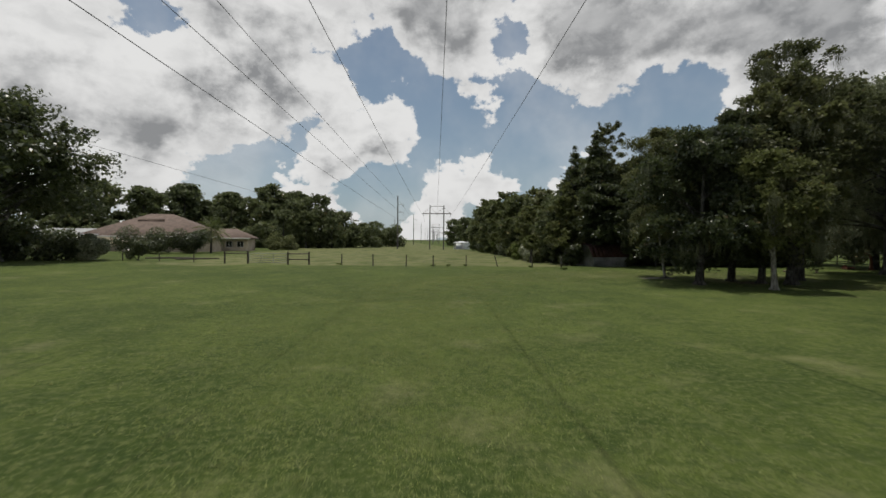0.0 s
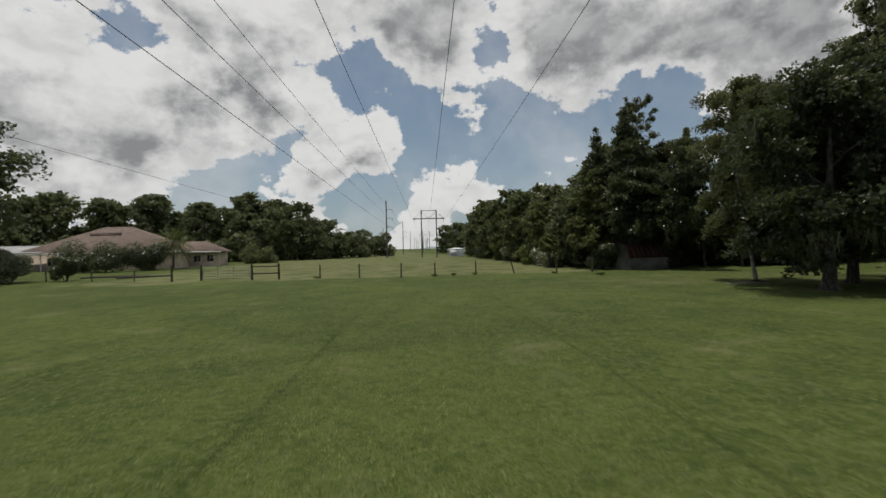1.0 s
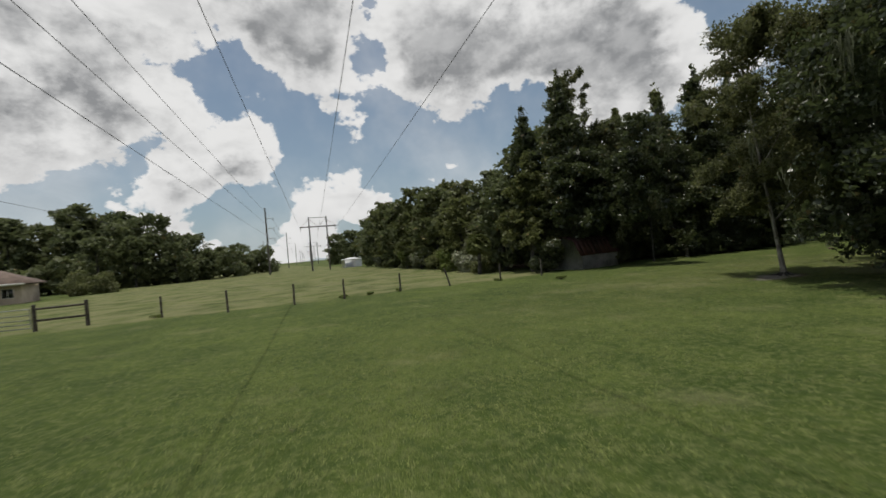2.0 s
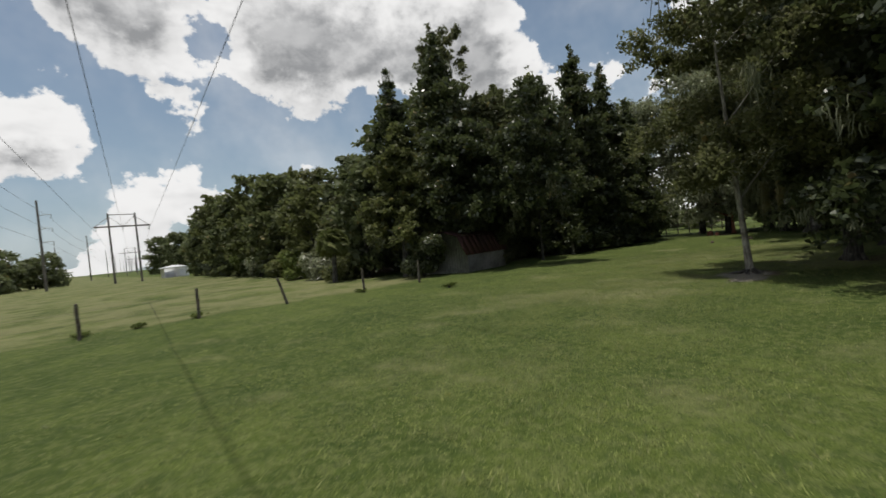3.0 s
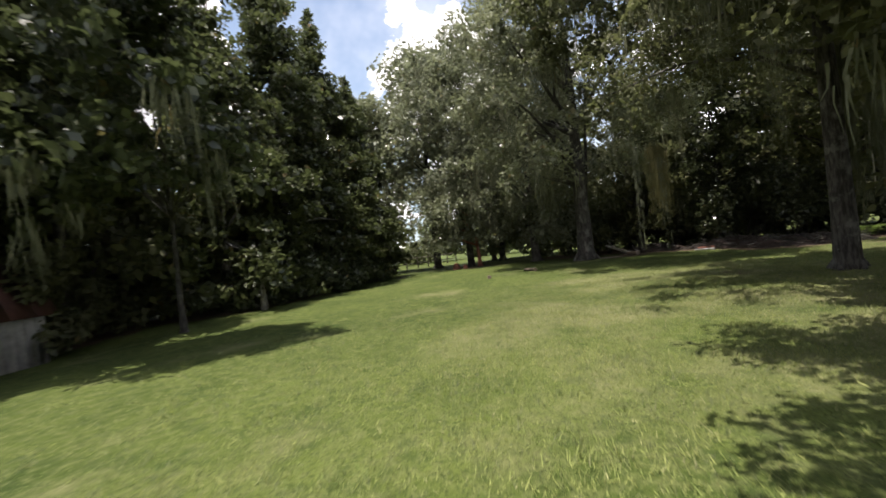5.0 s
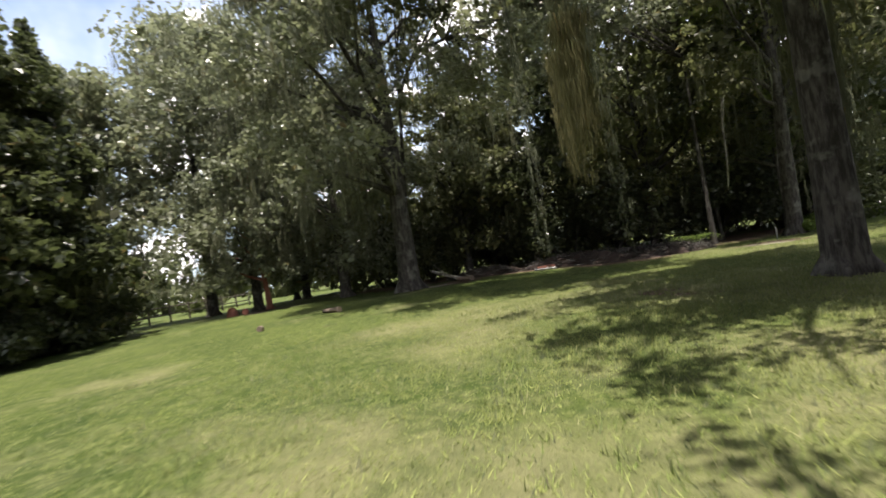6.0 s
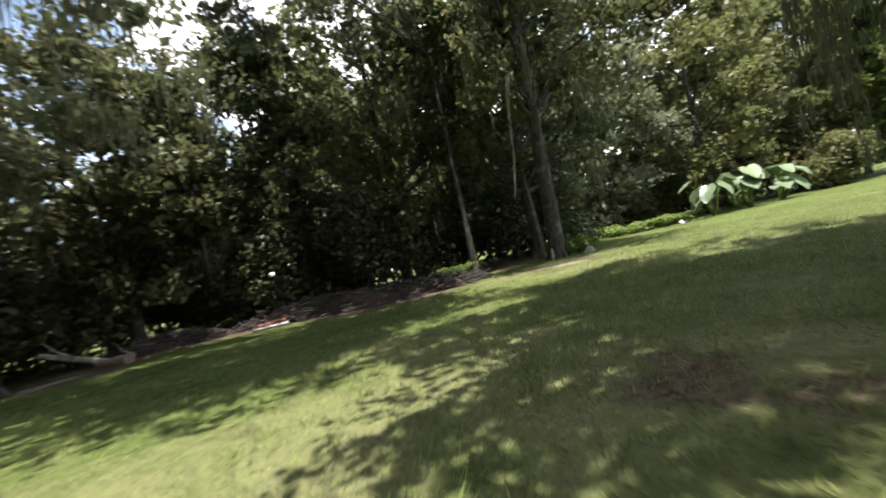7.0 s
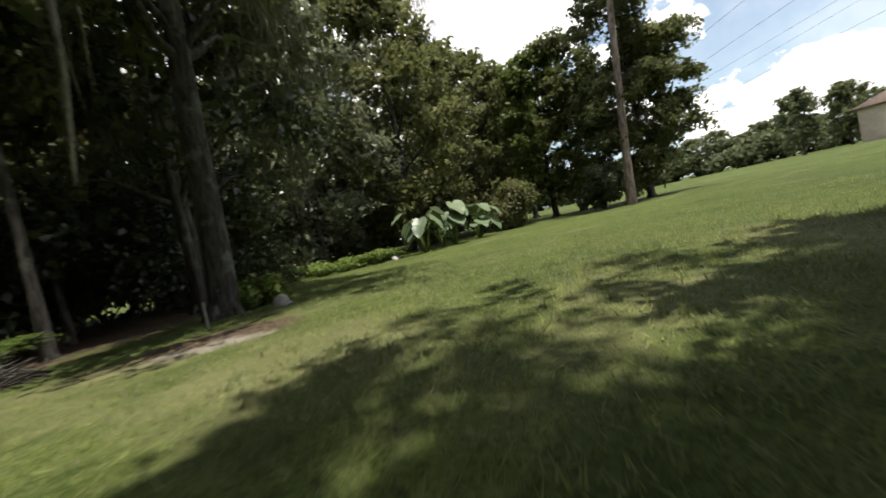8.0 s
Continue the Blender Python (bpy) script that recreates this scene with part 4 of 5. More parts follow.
def pole_soup(h, r0, r1, x=0.0):
    s = np.linspace(0, 1, 5)
    return Soup().tube(np.stack([x + 0 * s, 0 * s, h * s - 0.3 * (1 - s)], 1), r0 + (r1 - r0) * s, 10)


def h_frame(x, y, first=None):
    if first:
        return copy_thing(first, pose(x, y, -0.05, 0, 0, LINE_TURN))
    root = thing("transmission_tower", x, y, -0.05, "wooden H-frame power pylon with a crossarm and braces", "pylon", "H-frame pylons", LINE_TURN)
    for side in (-2.05, 2.05):
        part("pole", pole_soup(13.1, 0.21, 0.15, side), POLE_STEEL, root, smooth=True)
    part("crossarm", Soup().box((-4.3, -0.12, 10.5), (4.3, 0.12, 10.78), bevel=0.02), POLE_STEEL, root)
    part("top_beam", Soup().box((-2.1, -0.07, 12.75), (2.1, 0.07, 12.9), bevel=0.02), POLE_STEEL, root)
    for a, b in (((-2.05, 12.6), (-0.05, 10.7)), ((2.05, 12.6), (0.05, 10.7)), ((-2.05, 12.4), (-4.1, 10.75)), ((2.05, 12.4), (4.1, 10.75))):
        part("brace", Soup().tube([(a[0], 0.1, a[1]), (b[0], 0.1, b[1])], [0.05, 0.05], 6), POLE_STEEL, root)
    for at in (-4.0, 0.0, 4.0):
        s = Soup()
        for i in range(6):
            s.tube([(at, 0, 10.48 - 0.13 * i), (at, 0, 10.42 - 0.13 * i)], [0.12, 0.06], 8)
        part("insulator", s, GALV, root)
    return root


def mono_pole(x, y, first=None):
    if first:
        return copy_thing(first, pose(x, y, -0.05, 0, 0, LINE_TURN))
    root = thing("power_pole", x, y, -0.05, "tall weathered single power pole with three side arms", "power pole", "single power poles", LINE_TURN)
    part("pole", pole_soup(16.0, 0.24, 0.15), POLE_STEEL, root, smooth=True)
    for z in (13.4, 11.0, 8.6):
        part("arm", Soup().tube([(0, 0, z - 0.1), (0.9, 0, z + 0.12), (1.75, 0, z + 0.1)], [0.07, 0.06, 0.04], 6), GALV, root)
        s = Soup()
        for i in range(5):
            s.tube([(1.7, 0, z + 0.02 - 0.12 * i), (1.7, 0, z - 0.05 - 0.12 * i)], [0.1, 0.05], 8)
        part("insulator", s, GALV, root)
    return root


def wire(points, r, label, group):
    mid = points[len(points) // 2]
    s = Soup().tube([Vector(p) - Vector(mid) for p in points], [r] * len(points), 5)
    ob = part("power_line", s, CABLE)
    ob.location = mid
    return tagged(ob, label, "cable", group)


def span(a, b, sag, steps=26):
    out = []
    for i in range(steps + 1):
        s = i / steps
        p = Vector(a).lerp(Vector(b), s)
        p.z -= sag * 4 * s * (1 - s)
        out.append(tuple(p))
    return out


def build_power():
    base = Vector((14.4, 107.8, 0))
    tower = h_frame(14.4, 107.8)
    for d in (150, 290, 430, 580, 740):
        p = base + LINE * d
        h_frame(p.x, p.y, tower)
    back = base - LINE * 265
    copy_thing(tower, pose(back.x, back.y, -0.05, 0, 0, LINE_TURN) @ Matrix.Scale(2.23, 4))
    pole0 = Vector((2.9, 110.7, 0))
    first = mono_pole(2.9, 110.7)
    for d in (95, 215, 350, 500, 680):
        p = pole0 + LINE * d
        mono_pole(p.x, p.y, first)
    side = Vector((LINE.y, -LINE.x, 0))
    pback = pole0 - LINE * 268 - side * 2.75
    mono_pole(pback.x, pback.y, first)
    for off in (-4.0, 0.0, 4.0):
        for a, b, sag, up in ((back, base, 1.4, 12.0), (base, base + LINE * 150, 2.0, 0), (base + LINE * 150, base + LINE * 290, 2.0, 0)):
            pa, pb = a + side * off * (2.23 if up else 1.0) + Vector((0, 0, 9.75 + up)), b + side * off + Vector((0, 0, 9.75))
            wire(span(pa, pb, sag), 0.018, "sagging dark conductor of the H-frame line", "power lines")
    for z in (13.3, 10.9, 8.5):
        for a, b, sag, up in ((pback, pole0, 1.0, 6.6), (pole0, pole0 + LINE * 95, 1.2, 0), (pole0 + LINE * 95, pole0 + LINE * 215, 1.5, 0)):
            pa, pb = a + side * 1.7 + Vector((0, 0, z + up - 0.55)), b + side * 1.7 + Vector((0, 0, z - 0.55))
            wire(span(pa, pb, sag), 0.017, "sagging dark wire of the single-pole line", "power lines")
    a, b = Vector((-28, -60, 10.5)), Vector((-28, -60, 10.5)) + LINE * 330
    b.z = 9.5
    wire(span(a, b, 1.0), 0.016, "thin dark service wire", "power lines")
    p = mono_pole(b.x - 1.8, b.y, first)


# ---------------------------------------------------------------- fence and gate
def build_fence():
    fence = thing("fence", 5.7, 27.2, 0, "row of old wooden fence posts across the clearing", "fence")
    posts = [(-4.3, 28.9, 0.0, 1.2), (-0.8, 26.95, 0.0, 1.25), (2.75, 27.3, 0.02, 1.25), (5.7, 27.2, 0.0, 1.25), (9.37, 27.3, 0.01, 1.2),
             (12.95, 27.27, -0.3, 1.22), (16.9, 27.2, 0.0, 1.25), (20.1, 26.7, 0.02, 1.25), (-21.9, 33.9, 0.03, 1.0), (-26.4, 35.4, -0.03, 1.0), (-31.4, 37.0, 0.0, 1.1)]
    rng = np.random.default_rng(3)
    for x, y, tilt, h in posts:
        z = gz(x, y)
        s, a = np.linspace(0, 1, 6), rng.uniform(-0.015, 0.015, (6, 2))
        pts = np.stack([x - 5.7 + tilt * (s * h) + a[:, 0], y - 27.2 + a[:, 1], z - 0.12 + (h + 0.12) * s], 1)
        part("post", Soup().tube(pts, 0.062 * np.array([1.1, 1.05, 1, 1, 0.98, 0.9]), 9), WOOD_GREY, fence, smooth=True)
    for h in (0.55, 0.95):
        line = [(x - 5.7 + tilt * h, y - 27.2, gz(x, y) + h) for x, y, tilt, _ in posts[:8]]
        part("wire", Soup().tube(line, [0.0025] * len(line), 4), CABLE, fence, "thin fence wire")
    gate_posts = [(-17.57, 31.5), (-14.98, 31.2), (-10.3, 29.95), (-8.04, 30.05)]
    rails = thing("rail_fence", -14.98, 31.2, 0, "short dark wooden rail fence beside the gate", "fence")
    for x, y in gate_posts:
        part("post", Soup().tube([(x + 14.98, y - 31.2, -0.15), (x + 14.98, y - 31.2, 0.7), (x + 14.98, y - 31.2, 1.42)], [0.1, 0.095, 0.09], 10), WOOD_RAIL, rails)
    for a, b in ((0, 1), (2, 3)):
        (x0, y0), (x1, y1) = gate_posts[a], gate_posts[b]
        for z in (1.18, 0.55) if a else (1.18,):
            part("rail", Soup().tube([(x0 + 14.98, y0 - 31.2, z), (x1 + 14.98, y1 - 31.2, z)], [0.06, 0.06], 8), WOOD_RAIL, rails)
    d = np.array([gate_posts[2][0] - gate_posts[1][0], gate_posts[2][1] - gate_posts[1][1]])
    length = float(np.hypot(*d)) - 0.3
    gate = thing("farm_gate", -14.98 + 0.1, 31.17, 0.0, "closed galvanised tube farm gate", "gate", turn=math.degrees(math.atan2(d[1], d[0])))
    for z in (0.18, 0.4, 0.62, 0.88, 1.2):
        part("bar", Soup().tube([(0.05, 0, z), (length, 0, z)], [0.024, 0.024], 8), GALV, gate)
    for x in (0.05, length * 0.33, length * 0.66, length):
        part("upright", Soup().tube([(x, 0, 0.15), (x, 0, 1.23)], [0.026, 0.026], 8), GALV, gate)
    # loose rails lying along the left boundary
    for i, (x, y, ln, t) in enumerate(((-24.0, 40.0, 5.0, 20), (-29.0, 43.0, 5.5, 14))):
        log = part("fallen_rail", Soup().tube([(-ln / 2, 0, 0.0), (0, 0.05, 0.02), (ln / 2, 0, 0.0)], [0.1, 0.11, 0.08], 8), WOOD_RAIL)
        log.matrix_basis = pose(x, y, gz(x, y) + 0.09, 0, 0, t)
        tagged(log, "dark weathered rail lying in the grass", "rail")


# ---------------------------------------------------------------- buildings
def build_shed():
    turn = math.degrees(math.atan2(0.95, 4.55))
    L, D, eave = 4.6, 3.3, 1.2
    shed = thing("shed", 23.85, 26.57, gz(24, 27) - 0.02, "old white board shed with a rusty gambrel roof", "shed", turn=turn)
    rng = np.random.default_rng(8)
    # board walls: long sides
    for y in (0.0, D):
        n = 18
        for i in range(n):
            x0, x1 = L * i / n, L * (i + 1) / n - 0.012
            off = rng.uniform(-0.006, 0.006)
            part("board", Soup().box((x0, y - 0.02 + off, rng.uniform(-0.05, 0.03)), (x1, y + 0.02 + off, eave + 0.05), bevel=0.004), PAINT, shed)
    prof = [(0.0, eave), (0.52, 2.25), (D / 2, 2.62), (D - 0.52, 2.25), (D, eave)]
    for x in (0.0, L):
        n = 17
        for i in range(n):
            y0, y1 = D * i / n + 0.02, D * (i + 1) / n - 0.012 + 0.02 * (i == n - 1)
            top = min(np.interp(y0, *zip(*prof)), np.interp(y1, *zip(*prof)))
            lo = rng.uniform(-0.05, 0.03)
            part("board", Soup().box((x - 0.02, y0, lo), (x + 0.02, min(y1, D - 0.02), top - 0.03), bevel=0.004), PAINT, shed)
    for (y0, z0), (y1, z1) in zip(prof[:-1], prof[1:]):
        n = 9
        for i in range(n):
            x0, x1 = -0.25 + (L + 0.5) * i / n, -0.25 + (L + 0.5) * (i + 1) / n + 0.03
            lift = 0.03 + 0.006 * (i % 2)
            ea, eb = (0.14 if y0 == 0.0 else 0.0), (0.14 if y1 == D else 0.0)
            dy, dz = y1 - y0, z1 - z0
            ln = math.hypot(dy, dz)
            a = np.array([y0 - dy / ln * ea, z0 - dz / ln * ea])
            b = np.array([y1 + dy / ln * eb, z1 + dz / ln * eb])
            nn = np.array([-dz, dy]) / ln
            v = []
            for x in (x0, x1):
                for q, up in ((a, 0), (a, 0.02), (b, 0.02), (b, 0)):
                    w = q + nn * (lift + up)
                    v.append((x, w[0], w[1]))
            part("roof_sheet", Soup().add(v, [(0, 1, 2, 3), (7, 6, 5, 4), (1, 5, 6, 2), (0, 4, 5, 1), (3, 2, 6, 7), (0, 3, 7, 4)]), RUST, shed)
    part("floor", Soup().box((0.03, 0.03, 0.0), (L - 0.03, D - 0.03, 0.08)), WOOD_GREY, shed)


def hip_roof(x0, y0, x1, y1, z0, z1, inset, mat_over=0.6):
    x0, y0, x1, y1 = x0 - mat_over, y0 - mat_over, x1 + mat_over, y1 + mat_over
    ym = (y0 + y1) / 2
    v = [(x0, y0, z0), (x1, y0, z0), (x1, y1, z0), (x0, y1, z0), (x0 + inset, ym, z1), (x1 - inset, ym, z1)]
    low = [(a, b, c - 0.18) for a, b, c in v[:4]]
    return Soup().add(v + low, [(0, 1, 5, 4), (2, 3, 4, 5), (0, 6, 7, 1), (1, 7, 8, 2), (2, 8, 9, 3), (3, 9, 6, 0), (6, 9, 8, 7)], [(1, 2, 5), (3, 0, 4)])


def window(parent, x, y, z, w, h):
    win = part("window", Soup().box((x - w / 2, y - 0.03, z), (x + w / 2, y + 0.02, z + h)), GLASS_DARK, parent)
    f = Soup()
    for a, b in (((x - w / 2 - 0.07, z - 0.07), (x + w / 2 + 0.07, z)), ((x - w / 2 - 0.07, z + h), (x + w / 2 + 0.07, z + h + 0.07)),
                 ((x - w / 2 - 0.07, z), (x - w / 2, z + h)), ((x + w / 2, z), (x + w / 2 + 0.07, z + h)), ((x - 0.03, z), (x + 0.03, z + h))):
        f.box((a[0], y - 0.06, a[1]), (b[0], y + 0.03, b[1]))
    part("window_frame", f, FASCIA, win)


def build_house():
    house = thing("house", -48.6, 79.0, -0.05, "low tan stucco house with a brown hipped shingle roof", "house", turn=4)
    part("wall", Soup().box((-11.0, -6.0, 0), (13.0, 6.0, 3.1), bevel=0.02), STUCCO, house)
    part("wall", Soup().box((13.0, -1.0, 0), (18.4, 5.5, 2.7), bevel=0.02), STUCCO, house)
    part("roof", hip_roof(-11.0, -6.0, 13.0, 6.0, 3.15, 7.9, 10.6, 0.9), SHINGLE, house)
    part("roof", hip_roof(9.0, -1.4, 18.4, 5.8, 2.95, 5.0, 3.8, 0.7), SHINGLE, house)
    part("porch_roof", Soup().add([(-20.0, -6.5, 3.5), (-7.5, -7.6, 3.3), (-7.5, 1.0, 4.7), (-20.0, 1.0, 4.7), (-20.0, -6.5, 3.35), (-7.5, -7.6, 3.15), (-7.5, 1.0, 4.55), (-20.0, 1.0, 4.55)],
         [(0, 1, 2, 3), (7, 6, 5, 4), (0, 4, 5, 1), (1, 5, 6, 2), (2, 6, 7, 3), (3, 7, 4, 0)]), TIN, house, "grey metal porch roof")
    part("wall", Soup().box((-19.5, 0.4, 0), (-11.0, 1.0, 4.4)), STUCCO, house)
    for x in (-19.6, -15.6, -11.6, -8.0):
        part("post", Soup().box((x - 0.08, -6.4, 0), (x + 0.08, -6.24, 3.4), bevel=0.01), FASCIA, house)
    part("fascia", Soup().box((-11.95, -6.98, 2.9), (13.95, -6.92, 3.16)), FASCIA, house)
    part("fascia", Soup().box((8.4, -2.16, 2.7), (19.15, -2.1, 2.96)), FASCIA, house)
    for x in (-6.5, -2.0, 3.0, 7.2):
        window(house, x, -6.0, 1.0, 1.3, 1.3)
    for x in (14.6, 16.9):
        window(house, x, -1.0, 1.0, 1.2, 1.2)
    part("vent", Soup().box((-2.6, -2.4, 6.3), (2.4, -2.0, 6.75), bevel=0.03), SHINGLE, house)
    # far house at the south edge of the field
    far = thing("house", -34.0, -60.0, -0.05, "pale beige house far off across the field", "house", turn=25)
    part("wall", Soup().box((-7, -5, 0), (7, 5, 5.2), bevel=0.02), STUCCO, far)
    part("roof", hip_roof(-7, -5, 7, 5, 5.2, 8.0, 5.0, 0.6), SHINGLE, far)
    for x in (-4, 0, 4):
        window(far, x, -5.0, 1.6, 1.2, 1.4)
    # small white outbuilding at the end of the wood edge
    hut = thing("outbuilding", 22.6, 112.0, -0.05, "small white metal outbuilding beside the woods", "shed", turn=4)
    part("wall", Soup().box((-2.2, -1.6, 0), (2.2, 1.6, 2.1), bevel=0.02), WHITE_WALL, hut)
    part("roof", hip_roof(-2.2, -1.6, 2.2, 1.6, 2.1, 2.5, 2.0, 0.15), WHITE_WALL, hut)
    part("door", Soup().box((-0.5, -1.65, 0.02), (0.5, -1.605, 1.9), bevel=0.01), FASCIA, hut)


# ---------------------------------------------------------------- smaller plants and things
def fan_palm(x, y, h, fronds, reach, seed, label, name="palm", trunk_r=0.16, fan=True):
    rng = np.random.default_rng(seed)
    root = thing(name, x, y, gz(x, y) - 0.03, label, "palm")
    s = np.linspace(0, 1, 8)
    part("trunk", Soup().tube(np.stack([0.1 * np.sin(2 * s), 0.05 * s, h * s], 1), trunk_r * (1 - 0.25 * s) * (1 + 0.08 * np.sin(40 * s)), 10), BARK, root)
    for i in range(fronds):
        a = 2.399 * i
        el = radians(70 - 115 * (i / fronds)) + rng.uniform(-0.15, 0.15)
        d = np.array([math.cos(a) * math.cos(el), math.sin(a) * math.cos(el), math.sin(el)])
        soup = Soup()
        root_p = np.array([0.09, 0.05, h])
        mid = root_p + d * reach * 0.5
        end = root_p + d * reach * (0.55 if fan else 1.0) + np.array([0, 0, -0.12 if fan else -0.45 * reach * math.cos(el)])
        soup.tube([root_p, mid + [0, 0, 0.05], end], [0.02, 0.014, 0.006], 5, cap=False)
        k = 22
        side = unit(np.cross(d, [0, 0, 1.0]))
        up = np.cross(side, d)
        if fan:
            turn = rng.uniform(-1.1, 1.1)
            side, up = side * math.cos(turn) + up * math.sin(turn), up * math.cos(turn) - side * math.sin(turn)
        for j in range(k):
            if fan:
                b = (j / (k - 1) - 0.5) * 4.0
                w = unit(d * math.cos(b) + side * math.sin(b) + np.array([0, 0, -0.15]))
                p0, ln = end - d * 0.1, reach * 0.5
            else:
                q = 0.2 + 0.8 * (j // 2) / (k / 2)
                p0 = root_p * (1 - q) ** 2 + (mid + [0, 0, 0.05]) * 2 * q * (1 - q) + end * q * q
                w, ln = unit(d * 0.5 + side * (1 if j % 2 else -1) * 0.8 + np.array([0, 0, -0.35])), reach * 0.3
            nrm = unit(np.cross(w, up) * 0.5 + up)
            cr = unit(np.cross(w, nrm))
            tip = p0 + w * ln + np.array([0, 0, (-0.38 if fan else -0.12) * ln])
            soup.add([p0, p0 + w * ln * 0.5 + cr * 0.055, tip, p0 + w * ln * 0.5 - cr * 0.055], [(0, 1, 2, 3)])
        part("frond", soup, LEAF_PALM, root)
    return root


def elephant_ear(x, y, seed, count, label):
    """Huge heart-shaped leaves on tall stalks."""
    rng = np.random.default_rng(seed)
    root = thing("elephant_ear_plant", x, y, gz(x, y), label, "plant", "elephant ears at the wood edge")
    for i in range(count):
        a = rng.uniform(0, 6.28)
        h, out = rng.uniform(0.6, 1.7), rng.uniform(0.25, 1.0)
        tip = np.array([math.cos(a) * out, math.sin(a) * out, h])
        leaf_len = rng.uniform(0.65, 1.0)
        stem = Soup().tube([(0.08 * math.cos(a), 0.08 * math.sin(a), -0.03), tip * [0.5, 0.5, 0.75], tip], [0.035, 0.026, 0.014], 6, cap=False)
        st = part("stalk", stem, LEAF_FERN, root)
        d = unit(np.array([math.cos(a), math.sin(a), -rng.uniform(0.2, 1.3)]))
        side = unit(np.cross(d, [0, 0, 1.0]))
        up = np.cross(side, d)
        prof = [(-0.32, 0.16), (-0.22, 0.34), (0.0, 0.42), (0.25, 0.37), (0.5, 0.24), (0.68, 0.08), (0.74, 0.0)]
        v, q = [], []
        for t, w in prof:
            wav = 0.03 * math.sin(9 * t + i)
            notch = 0.14 if t < -0.25 else 0.0
            for sgn, ww in ((-1, w), (-0.5, w * 0.5), (0, 0), (0.5, w * 0.5), (1, w)):
                c = d * (t + (notch if sgn == 0 else 0)) + side * sgn / max(abs(sgn), 1e-6) * ww if sgn else d * (t + notch)
                v.append(tip + leaf_len * (c + up * (0.16 * abs(sgn) * w * 1.2 - 0.12 * t * t + wav * abs(sgn))))
        for r in range(len(prof) - 1):
            for c in range(4):
                q.append((r * 5 + c, r * 5 + c + 1, r * 5 + c + 6, r * 5 + c + 5))
        part("leaf", Soup().add(v, q), LEAF_EAR, st, smooth=True)
    return root


def fern_clump(x, y, r, h, count, seed, mat, label, name="fern"):
    rng = np.random.default_rng(seed)
    root = thing(name, x, y, gz(x, y), label, "plant")
    s = Soup()
    for i in range(count):
        a, ln = rng.uniform(0, 6.28), r * rng.uniform(0.6, 1.1)
        d = np.array([math.cos(a), math.sin(a), 0])
        side = np.array([-d[1], d[0], 0])
        o = d * rng.uniform(0, 0.15 * r)
        k = 11
        for j in range(1, k):
            q = j / k
            c = o + d * ln * q + np.array([0, 0, h * (1.7 * q - 1.5 * q * q) * rng.uniform(0.9, 1.1)])
            w = 0.2 * ln * (1 - q) + 0.02
            for sg in (-1, 1):
                e = c + side * sg * w + d * w * 0.35 - np.array([0, 0, 0.1 * w])
                m = (c + e) / 2 + d * 0.03
                s.add([c, m + [0, 0, 0.01], e, (c + e) / 2 - d * 0.03], [(0, 1, 2, 3)])
    part("fronds", s, mat, root)["kind"] = "stuff"
    return root


